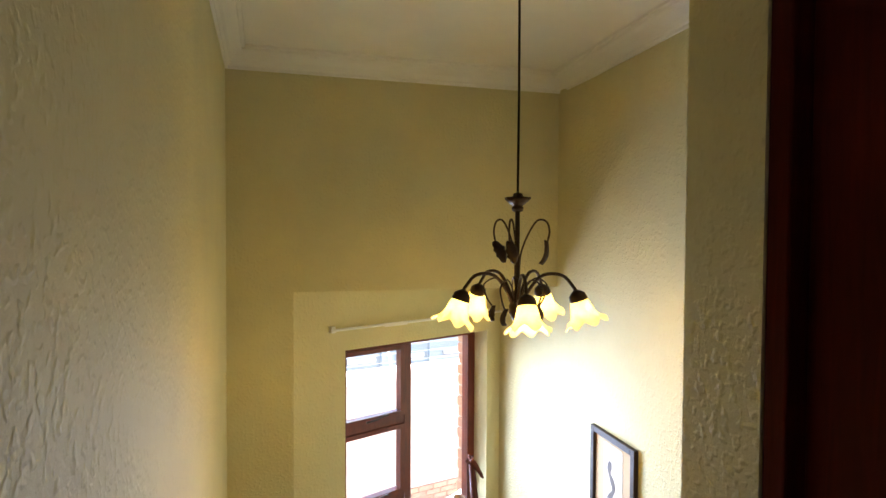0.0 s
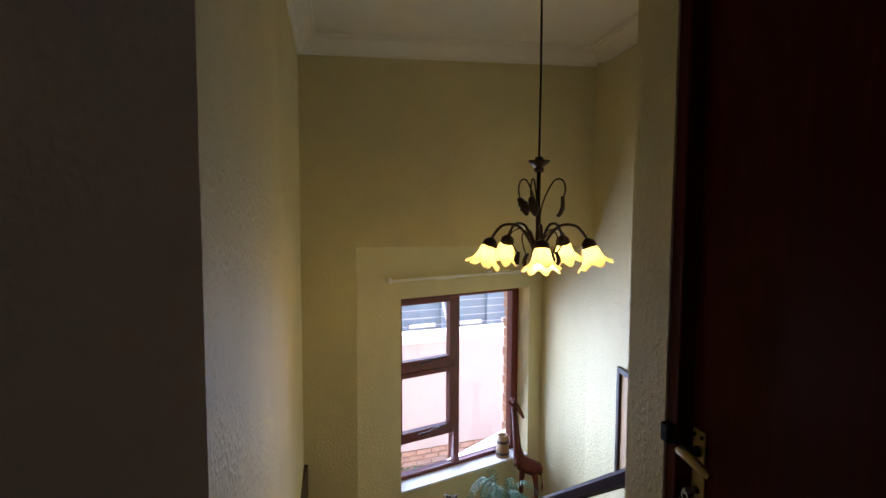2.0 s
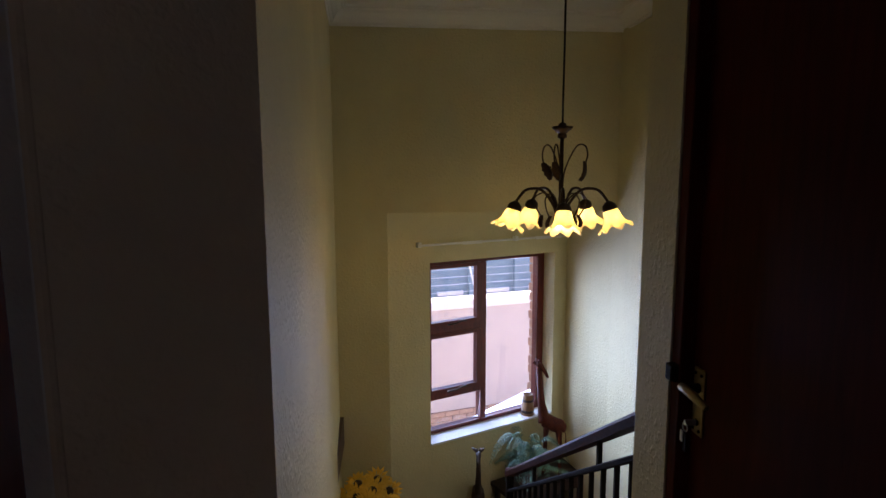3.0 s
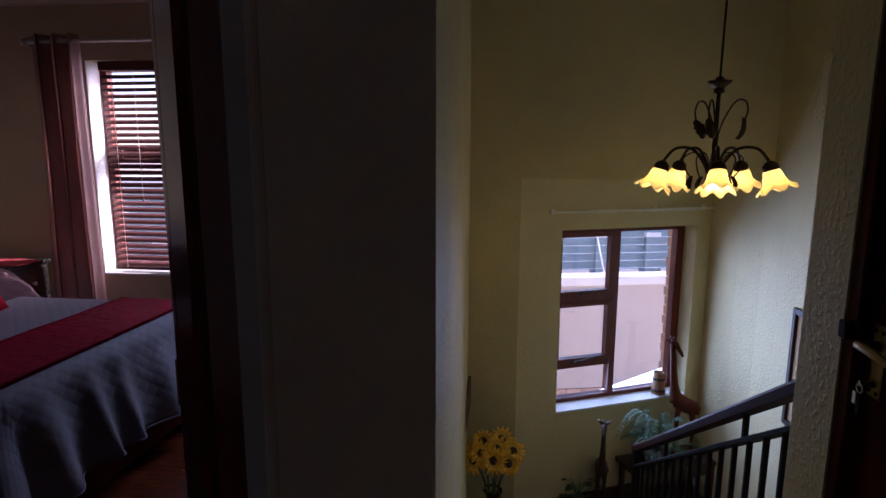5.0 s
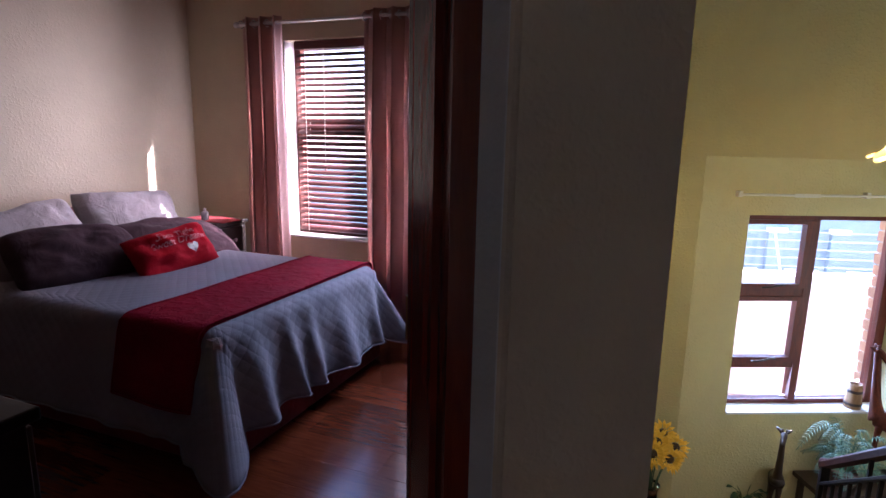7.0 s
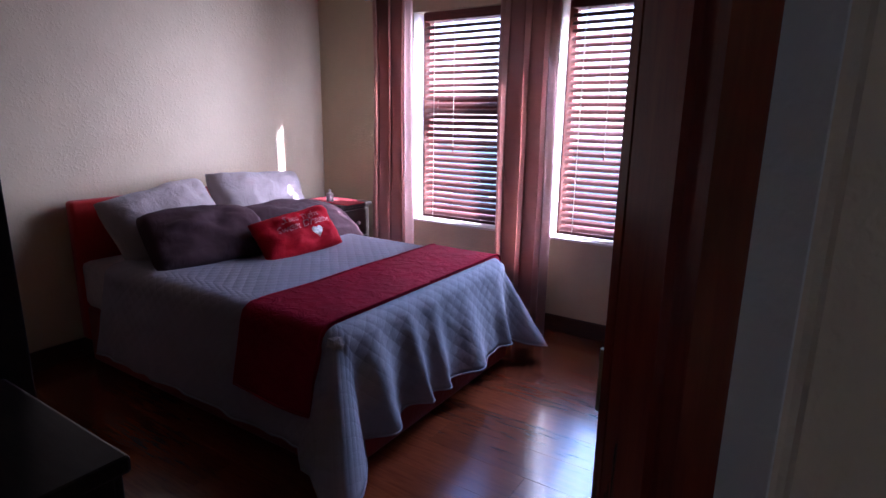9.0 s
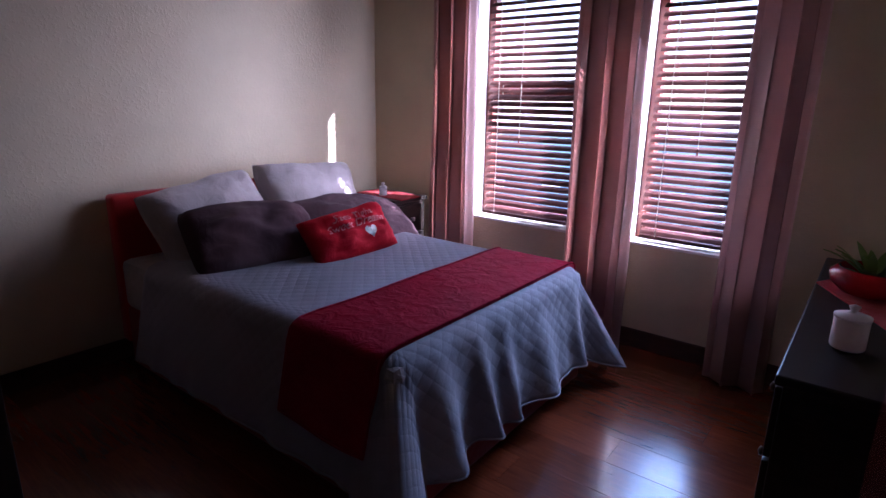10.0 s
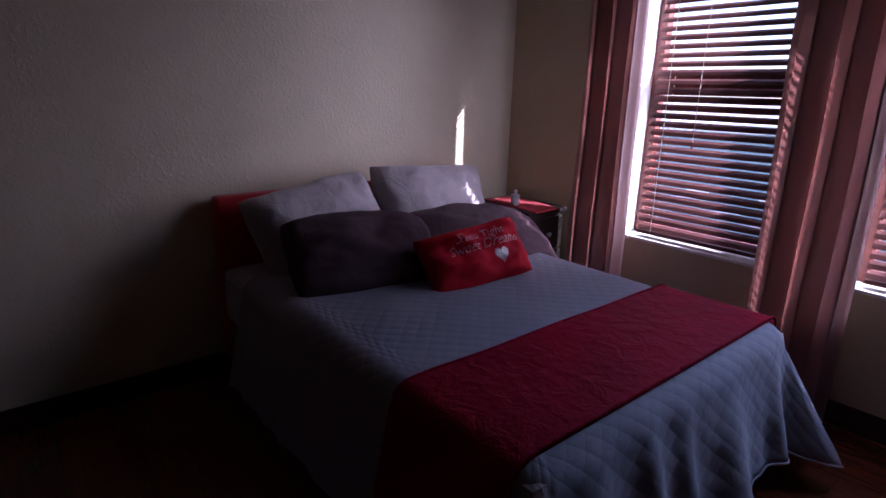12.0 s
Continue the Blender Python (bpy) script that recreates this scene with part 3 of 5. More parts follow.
def stair_window():
    w = tagged(base("window_3"), "red-brown meranti window with two top-hung sashes", "window", "", "structure")
    v0, v1 = 0.125, 0.185

    def bar(name, u0, u1, z0, z1, a=v0, b=v1, parent=w):
        return part(name, prism([sw(u0, a), sw(u1, a), sw(u1, b), sw(u0, b)], z0, z1), M["window"], parent)

    t = 0.042
    bar("stile", W0, W0 + t, WB, WTOP)
    bar("stile", W1 - t - 0.02, W1 - 0.0, WB, WTOP)
    bar("head", W0 + t, W1 - t - 0.02, WTOP - t, WTOP)
    bar("bottom_rail", W0 + t, W1 - t - 0.02, WB, WB + t)
    mu0, mu1 = 0.795, 0.843
    bar("mullion", mu0, mu1, WB + t, WTOP - t, v0 - 0.006, v1)
    bar("transom", W0 + t, mu0, 0.445, 0.500)
    bar("transom", W0 + t, mu0, -0.04, 0.006)
    for z0, z1 in ((0.500, WTOP - t), (0.006, 0.445)):
        s = part("sash", prism([sw(W0 + t, v0 - 0.012), sw(mu0, v0 - 0.012), sw(mu0, v1 - 0.02), sw(W0 + t, v1 - 0.02)], z0, z0 + 0.03), M["window"], w)
        prv = bmesh.new()
        for u0, u1, a, b in ((W0 + t, W0 + t + 0.028, z0 + 0.03, z1), (mu0 - 0.036, mu0, z0 + 0.03, z1), (W0 + t + 0.028, mu0 - 0.028, z1 - 0.028, z1)):
            prism([sw(u0, v0 - 0.012), sw(u1, v0 - 0.012), sw(u1, v1 - 0.02), sw(u0, v1 - 0.02)], a, b, prv)
        part("sash_frame", prv, M["window"], w)
        c = (W0 + mu0) / 2 + 0.02
        stay = tube([(*sw(c - 0.07, v0 - 0.03), z0 + 0.012), (*sw(c - 0.01, v0 - 0.045), z0 + 0.02), (*sw(c + 0.06, v0 - 0.03), z0 + 0.03), (*sw(c + 0.09, v0 - 0.02), z0 + 0.022)], 0.006)
        part("casement_stay", stay, M["bronze"], s, "dark metal window stay")
    for u0, u1, z0, z1 in ((W0 + t, mu0, WB + t, -0.04), (W0 + t, mu0, 0.02, 0.44), (W0 + t, mu0, 0.51, WTOP - t), (mu1, W1 - t - 0.02, WB + t, WTOP - t)):
        p = part("pane", prism([sw(u0, 0.155), sw(u1, 0.155), sw(u1, 0.16), sw(u0, 0.16)], z0, z1), M["pane"], w)
        p.visible_shadow = False


stair_window()


def curtain_rail():
    ob = thing(base("curtain_rail"), "thin white curtain rail fixed above the stair window", "curtain rail")
    z = 1.11
    part("rail", tube([(*sw(0.2, -0.03), z), (*sw(LEN - 0.02, -0.03), z)], 0.008), M["plastic"], ob)
    for u in (0.215, 1.0, LEN - 0.1):
        part("bracket", prism([sw(u - 0.012, 0.0), sw(u + 0.012, 0.0), sw(u + 0.012, -0.035), sw(u - 0.012, -0.035)], z - 0.014, z + 0.02), M["plastic"], ob)
    for u in (0.62, 1.25):
        part("label_strip", prism([sw(u - 0.08, -0.039), sw(u + 0.08, -0.039), sw(u + 0.08, -0.0415), sw(u - 0.08, -0.0415)], z - 0.012, z + 0.010), M["reveal"], ob)


curtain_rail()


# ---- bedroom door and passage door ----
DOOR_TURN = 91.5


def bedroom_door():
    fr = tagged(base("door_1_frame"), "dark glossy mahogany frame of the open bedroom doorway", "door frame", "", "structure")
    n0, n1 = 0.064, 0.2
    part("jamb", prism([dw(-0.0005, n0), dw(-0.0005, n1), dw(-0.073, n1), dw(-0.073, n0 + 0.055), dw(-0.059, n0 + 0.055), dw(-0.059, n0 + 0.02), dw(-0.018, n0)], 0, 2.14), M["frame"], fr)
    part("jamb", prism([dw(-0.95, n0), dw(-0.95, n1), dw(-0.885, n1), dw(-0.885, n0)], 0, 2.14), M["frame"], fr)
    part("head", prism([dw(-0.073, n0), dw(-0.073, n1), dw(-0.885, n1), dw(-0.885, n0)], 2.08, 2.14), M["frame"], fr)
    part("architrave", prism([dw(0.0, DT + 0.002), dw(0.0, DT + 0.019), dw(-0.073, DT + 0.019), dw(-0.073, DT + 0.002)], 0, 2.14), M["frame"], fr)
    hx, hy = dw(-0.069, DT + 0.023)
    door = tagged(base("door_1", (hx, hy, 0), DOOR_TURN), "dark glossy mahogany bedroom door standing open", "door", "", "structure")
    part("leaf", boxes((0.006, 0.79, -0.04, 0.0, 0.008, 2.07), bevel=0.002), M["frame"], door)
    for z in (0.25, 1.05, 1.85):
        part("hinge", tube([(0.0, 0.0, z - 0.045), (0.0, 0.0, z + 0.045)], 0.006, 8), M["brass"], door)


bedroom_door()


def passage_door():
    fr = tagged(base("door_2_frame"), "dark mahogany frame of a closed door", "door frame", "", "structure")
    x0, x1 = DX + 0.004, DX + 0.11
    part("jamb", boxes((x0, x1, DY1 - 0.04, DY1, 0, 2.14), bevel=0.004), M["door"], fr)
    part("jamb", boxes((x0, x1, DY0, DY0 + 0.04, 0, 2.14), bevel=0.004), M["door"], fr)
    part("head", boxes((x0, x1, DY0 + 0.04, DY1 - 0.04, 2.10, 2.14)), M["door"], fr)
    part("strike", boxes((x0 - 0.018, x0 + 0.01, DY1 - 0.036, DY1 - 0.006, 1.085, 1.125), bevel=0.004), M["iron"], fr, "black metal catch")
    door = tagged(base("door_2", (DX + 0.036, DY1 - 0.043, 0)), "closed dark mahogany door with a worn brass lever", "door", "", "structure")
    part("leaf", boxes((0, 0.042, -0.837, 0, 0.008, 2.096), bevel=0.002), M["door"], door)
    hy = -0.032
    hp = boxes((-0.006, 0.0, hy - 0.021, hy + 0.021, 0.975, 1.13), bevel=0.004)
    plate = part("handle_plate", hp, M["brass"], door, "worn brass lever plate")
    for dz in (0.988, 1.117):
        for dy in (-0.012, 0.012):
            part("screw", tube([(-0.0085, hy + dy, dz), (-0.006, hy + dy, dz)], 0.004, 8), M["iron"], plate)
    part("neck", tube([(-0.006, hy, 1.085), (-0.038, hy, 1.085)], [0.012, 0.009], 12), M["bronze"], plate)
    part("lever", tube(curve_points([(-0.038, hy + 0.012, 1.085), (-0.041, hy - 0.02, 1.086), (-0.040, hy - 0.055, 1.082), (-0.036, hy - 0.085, 1.074)], 12), [0.010] * 8 + [0.009, 0.008, 0.008, 0.007, 0.006], 12), M["brass"], plate)
    part("keyhole", lathe([(0.0001, 0.0), (0.008, 0.0), (0.008, 0.002), (0.0001, 0.002)], 12, None, Matrix.Translation((-0.0065, hy, 1.005)) @ Matrix.Rotation(radians(-90), 4, "Y")), M["iron"], plate)
    keys = thing(base("key_bunch", (DX + 0.03, DY1 - 0.043 + hy, 1.005)), "small bunch of keys hanging from the lock", "keys")
    part("key", boxes((-0.028, 0.0, -0.003, 0.003, -0.006, 0.006)), M["steel"], keys)
    ring = [(-0.026, 0.010 * math.sin(a), -0.010 + 0.010 * math.cos(a)) for a in [2 * math.pi * i / 16 for i in range(17)]]
    part("ring", tube(ring, 0.0015, 6, None, False), M["steel"], keys)
    part("hanging_key", boxes((-0.028, -0.026, -0.008, 0.004, -0.066, -0.02)), M["iron"], keys)
    part("hanging_key", boxes((-0.031, -0.029, 0.002, 0.012, -0.046, -0.02)), M["steel"], keys)


passage_door()


# ---- chandelier ----
def chandelier():
    cx, cy, hz = 0.745, 2.134, 1.749
    ob = thing(base("chandelier", (cx, cy, 0)), "five-arm dark bronze chandelier with lit frilled amber glass shades", "chandelier")
    part("ceiling_rose", lathe([(0.001, TOP - 0.045), (0.02, TOP - 0.045), (0.05, TOP - 0.02), (0.055, TOP), (0.001, TOP)], 20), M["bronze"], ob)
    part("cord", tube([(0, 0, TOP - 0.03), (0.002, 0.001, 2.1), (0, 0, hz + 0.02)], 0.0045, 8), M["iron"], ob)

    def ruffle(r, z, a, k):
        return r * (1 + 0.10 * math.sin(8 * a) * (1 if r > 0.02 else 0)), z + 0.003 * math.sin(8 * a)

    part("collar", lathe([(0.006, hz + 0.028), (0.016, hz + 0.024), (0.018, hz + 0.014), (0.042, hz + 0.012), (0.040, hz + 0.004), (0.022, hz - 0.010), (0.012, hz - 0.016), (0.020, hz - 0.022), (0.018, hz - 0.03), (0.006, hz - 0.034)], 24, None, None, ruffle), M["bronze"], ob, "", True)
    part("stem", lathe([(0.008, hz - 0.03), (0.008, hz - 0.30), (0.012, hz - 0.31), (0.010, hz - 0.34), (0.026, hz - 0.352), (0.030, hz - 0.375), (0.016, hz - 0.40), (0.006, hz - 0.42), (0.001, hz - 0.425)], 14), M["bronze"], ob, "", True)
    f = Vector((0.37, 0.93, 0)).normalized()
    r = Vector((f.y, -f.x, 0))

    def way(deg):
        return f * -math.cos(radians(deg)) + r * math.sin(radians(deg))

    def leaf_mesh(length, width):
        bml = bmesh.new()
        rowsl = []
        for i in range(9):
            u = i / 8
            wv = width * math.sin(math.pi * min(1, u * 0.9 + 0.06)) ** 0.8 * (1 + 0.18 * math.sin(u * 22))
            rowsl.append([bml.verts.new((s * wv, 0.012 * abs(s) - 0.02 * math.sin(u * 2.4), -u * length)) for s in (-1, -0.5, 0, 0.5, 1)])
        for a, b in zip(rowsl, rowsl[1:]):
            for i in range(4):
                bml.faces.new((a[i], a[i + 1], b[i + 1], b[i]))
        return bml

    # drooping leaf tendrils on the stem
    for deg, reach, turn in ((80, 0.108, 80), (-84, 0.080, 25), (-34, 0.050, 10)):
        w = way(deg)
        Z = Vector((0, 0, 1))
        pts = curve_points([Z * (hz - 0.26) + w * 0.006, w * reach * 0.14 + Z * (hz - 0.165), w * reach * 0.55 + Z * (hz - 0.072), w * reach * 0.88 + Z * (hz - 0.066), w * reach + Z * (hz - 0.100), w * reach * 0.94 + Z * (hz - 0.135)], 24)
        t = part("tendril", tube(pts, 0.0034, 8), M["bronze"], ob, "", True)
        lf = part("leaf", leaf_mesh(0.078, 0.019), M["bronze"], t, "", True)
        solidify(lf, 0.003)
        inward = (w * -0.42 - Z).normalized()
        lean = Vector((0, 0, -1)).rotation_difference(inward).to_matrix().to_4x4()
        lf.matrix_local = Matrix.Translation(pts[-1]) @ lean @ Matrix.Rotation(math.atan2(r.y, r.x) + radians(turn), 4, "Z")
    R = 0.196
    for k in range(5):
        w = way(80 + 72 * k)
        Z = Vector((0, 0, 1))
        pts = curve_points([w * 0.012 + Z * (hz - 0.37), w * 0.035 + Z * (hz - 0.31), w * 0.085 + Z * (hz - 0.250), w * 0.15 + Z * (hz - 0.247), w * (R - 0.008) + Z * (hz - 0.285), w * R + Z * (hz - 0.300)], 22)
        arm = part("arm", tube(pts, 0.0058, 10), M["bronze"], ob, "", True)
        tip = w * R + Z * (hz - 0.300)
        axis = (w * 0.34 - Z).normalized()
        m = Matrix.Translation(tip) @ Vector((0, 0, -1)).rotation_difference(axis).to_matrix().to_4x4()
        part("socket_cup", lathe([(0.006, 0.006), (0.016, 0.0), (0.027, -0.010), (0.031, -0.028), (0.028, -0.034), (0.001, -0.030)], 18, None, m), M["bronze"], arm, "", True)

        def frill(rr, z, a, k2):
            amp = max(0.0, k2 - 0.45) / 0.55
            return rr * (1 + 0.10 * amp * math.sin(7 * a) + 0.03 * amp * math.sin(13 * a + 1)), z - 0.010 * amp * math.sin(7 * a + 0.7)

        prof = [(0.022, -0.026), (0.026, -0.033), (0.030, -0.045), (0.033, -0.058), (0.036, -0.071), (0.041, -0.084), (0.047, -0.094), (0.056, -0.102), (0.063, -0.106), (0.066, -0.109)]
        sh = part("shade", lathe(prof, 56, None, m, frill), M["shade"], arm, "lit frilled amber glass bell shade", True)
        solidify(sh, 0.003)
        part("bulb", lathe([(0.001, -0.03), (0.012, -0.034), (0.014, -0.05), (0.019, -0.066), (0.017, -0.08), (0.001, -0.09)], 14, None, m), M["bulb"], arm, "glowing bulb", True)
        lamp = bpy.data.lights.new("bulb_light", "POINT")
        lamp.energy, lamp.color, lamp.shadow_soft_size = BULB_WATTS, (1.0, 0.66, 0.13), 0.02
        lo = new("bulb_light", lamp)
        lo.location = Vector((cx, cy, 0)) + m @ Vector((0, 0, -0.115))
        w2 = way(80 + 72 * k + 36)
        pts = curve_points([w2 * 0.015 + Z * (hz - 0.36), w2 * 0.03 + Z * (hz - 0.30), w2 * 0.07 + Z * (hz - 0.262), w2 * 0.115 + Z * (hz - 0.285), w2 * 0.105 + Z * (hz - 0.33), w2 * 0.085 + Z * (hz - 0.36)], 18)
        t = part("tendril", tube(pts, 0.0028, 8), M["bronze"], ob, "", True)
        lf = part("leaf", leaf_mesh(0.05, 0.013), M["bronze"], t, "", True)
        solidify(lf, 0.003)
        lf.matrix_local = Matrix.Translation(pts[-1]) @ Matrix.Rotation(math.atan2(w2.y, w2.x) + 0.9, 4, "Z") @ Matrix.Rotation(radians(10), 4, "X")


chandelier()


# ---- balustrade ----
def balustrade():
    x = 0.78
    ob = thing(base("balustrade", (x, 0, 0)), "dark wooden stair handrail over black iron balusters", "stair railing")
    y0, y1 = 1.21, 3.22

    def zr(y):
        return 0.83 - (y - 1.36) * 0.652

    def slope_bar(name, dz, w, h, mat):
        bmr = bmesh.new()
        ring = []
        for y in (y0, y1):
            ring.append([bmr.verts.new((a * w, y, zr(y) + dz + b * h)) for a, b in ((-0.5, -0.5), (-0.5, 0.2), (-0.3, 0.5), (0.3, 0.5), (0.5, 0.2), (0.5, -0.5))])
        n = len(ring[0])
        for i in range(n):
            bmr.faces.new((ring[0][i], ring[0][(i + 1) % n], ring[1][(i + 1) % n], ring[1][i]))
        bmr.faces.new(ring[0][::-1])
        bmr.faces.new(ring[1])
        bmesh.ops.recalc_face_normals(bmr, faces=bmr.faces[:])
        return part(name, bmr, mat, ob)

    slope_bar("handrail", 0.0, 0.055, 0.05, M["rail"])
    slope_bar("sub_rail", -0.125, 0.045, 0.022, M["iron"])
    y = y0 + 0.10
    while y < y1 - 0.05:
        part("baluster", boxes((-0.008, 0.008, y - 0.008, y + 0.008, max(LAND, zr(y) - 0.86), zr(y) - 0.133)), M["iron"], ob)
        y += 0.115
    part("newel_post", boxes((-0.022, 0.022, y1 - 0.04, y1 + 0.004, LAND, zr(y1) + 0.012), bevel=0.004), M["iron"], ob)
    part("rail_scroll", lathe([(0.001, -0.03), (0.024, -0.026), (0.03, 0.0), (0.024, 0.026), (0.001, 0.03)], 16, None, Matrix.Translation((0, y1 + 0.012, zr(y1) - 0.004))), M["rail"], ob, "", True)
    for yy in (1.7, 2.6):
        part("bracket", boxes((-0.008, 0.008, yy - 0.01, yy + 0.01, zr(yy) - 0.12, zr(yy) - 0.02)), M["iron"], ob)


balustrade()


# ---- pictures on the stair wall ----
def picture(y0, y1, z0, z1):
    ob = thing(base("framed_picture", (EX, (y0 + y1) / 2, z0)), "dark framed print of a figure on cream and tan paper", "picture", "pictures along the stairs")
    w, h, f = (y1 - y0) / 2, z1 - z0, 0.032
    part("frame", boxes((-0.026, -0.002, -w, -w + f, 0, h), (-0.026, -0.002, w - f, w, 0, h), (-0.026, -0.002, -w + f, w - f, 0, f), (-0.026, -0.002, -w + f, w - f, h - f, h), bevel=0.003), M["picture_frame"], ob)
    part("mount", boxes((-0.010, -0.004, -w + f, w - f, f, h - f)), M["tan_paper"], ob)
    part("sheet", boxes((-0.012, -0.0102, -w * 0.42, w * 0.42, f + 0.02, h - f - 0.02)), M["paper"], ob)
    figure = tube(curve_points([(-0.0125, 0.02, h * 0.80), (-0.0125, 0.03, h * 0.72), (-0.0125, -0.01, h * 0.62), (-0.0125, 0.03, h * 0.5), (-0.0125, -0.02, h * 0.42), (-0.0125, 0.0, h * 0.28), (-0.0125, -0.01, h * 0.15)], 30), [0.010 + 0.010 * abs(math.sin(i * 0.55)) for i in range(31)], 6)
    bmesh.ops.scale(figure, vec=(0.06, 1, 1), space=Matrix.Translation((0.0125, 0, 0)), verts=figure.verts[:])
    part("drawing", figure, M["ink"], ob)


picture(2.565, 2.955, -0.02, 0.655)
picture(2.00, 2.40, -0.17, 0.51)


# ---- on the half landing ----
def giraffe(name, at, rz, h, mat, label, look_down=0.0, squash=1.0, neck=1.0, back=False, head=1.0):
    """A carved standing giraffe of height h that faces +y."""
    bm = bmesh.new()
    for sx in (-1, 1):
        for yy in (-0.085, 0.075):
            tube(curve_points([(sx * 0.030, yy * 1.15, 0.0), (sx * 0.030, yy, 0.10), (sx * 0.032, yy, 0.22), (sx * 0.03, yy * 0.9, 0.36), (sx * 0.02, yy * 0.7, 0.46)], 10), [0.016, 0.014, 0.011, 0.011, 0.012, 0.014, 0.015, 0.018, 0.024, 0.032, 0.036], 10, bm)
    tube(curve_points([(0, -0.125, 0.40), (0, -0.10, 0.445), (0, -0.02, 0.455), (0, 0.06, 0.475), (0, 0.11, 0.49), (0, 0.135, 0.47)], 14), [0.012, 0.03, 0.046, 0.056, 0.060, 0.062, 0.063, 0.064, 0.066, 0.067, 0.066, 0.062, 0.052, 0.036, 0.016], 14, bm)
    tube(curve_points([(0, 0.085, 0.48), (0, 0.115, 0.58), (0, 0.135, 0.72), (0, 0.15, 0.86), (0, 0.165, 0.955)], 14), [r * neck for r in (0.056, 0.050, 0.043, 0.037, 0.033, 0.030, 0.028, 0.026, 0.025, 0.024, 0.023, 0.022, 0.022, 0.022, 0.020)], 12, bm)
    hd = -0.045 - look_down
    f = -1 if back else 1
    tube(curve_points([(0, 0.165 - f * 0.02, 0.958), (0, 0.165 + f * 0.02, 0.962), (0, 0.165 + f * 0.07 * head, 0.962 + hd * 0.6 * head), (0, 0.165 + f * 0.11 * head, 0.962 + hd * 1.2 * head)], 10), [q * head ** 0.5 for q in (0.016, 0.024, 0.027, 0.027, 0.025, 0.022, 0.019, 0.017, 0.016, 0.014, 0.008)], 10, bm)
    for sx in (-1, 1):
        tube([(sx * 0.011, 0.165, 0.975), (sx * 0.016, 0.158, 1.012)], [0.007, 0.009], 8, bm)
        tube([(sx * 0.016, 0.165 - f * 0.01, 0.968), (sx * 0.040, 0.165 - f * 0.03, 0.992), (sx * 0.060, 0.165 - f * 0.045, 1.0)], [0.008, 0.015, 0.004], 8, bm)
    tube(curve_points([(0, -0.125, 0.43), (0, -0.145, 0.36), (0, -0.14, 0.26)], 8), [0.008, 0.006, 0.005, 0.005, 0.005, 0.006, 0.008, 0.008, 0.003], 8, bm)
    bmesh.ops.scale(bm, vec=(h, h * squash, h), verts=bm.verts[:])
    for v in bm.verts:
        v.co += Vector(noise.noise_vector(v.co * 22)) * 0.0025
    ob = part(name, bm, mat, None, "", True)
    ob.matrix_world = pose(at[0], at[1], at[2], 0, 0, rz)
    return thing(ob, label, "statue")


def plant_stand():
    x0, x1, v0, v1, top = 0.80, 1.50, -0.30, -0.02, -0.70
    ob = thing(base("plant_stand"), "dark wooden plant stand under the stair window", "plant stand")
    part("top", prism([sw(x0, v0), sw(x1, v0), sw(x1, v1), sw(x0, v1)], top - 0.03, top), M["wood_dark"], ob)
    part("apron", prism([sw(x0 + 0.03, v0 + 0.02), sw(x1 - 0.03, v0 + 0.02), sw(x1 - 0.03, v0 + 0.04), sw(x0 + 0.03, v0 + 0.04)], top - 0.10, top - 0.03), M["wood_dark"], ob)
    for u in (x0 + 0.03, x1 - 0.06):
        for v in (v0 + 0.015, v1 - 0.045):
            part("leg", prism([sw(u, v), sw(u + 0.03, v), sw(u + 0.03, v + 0.03), sw(u, v + 0.03)], LAND, top - 0.03), M["wood_dark"], ob)


plant_stand()
giraffe("giraffe_statue", (1.222, 3.736, -0.70), 62, 0.88, M["wood_carved"], "tall carved red-brown wooden giraffe on the plant stand", 0.04, 0.8, 1.3, True, 1.0)
giraffe("giraffe_statue", (0.625, 3.55, LAND), 172, 0.73, M["wood_dark"], "small dark carved wooden giraffe on the landing", 0.0)


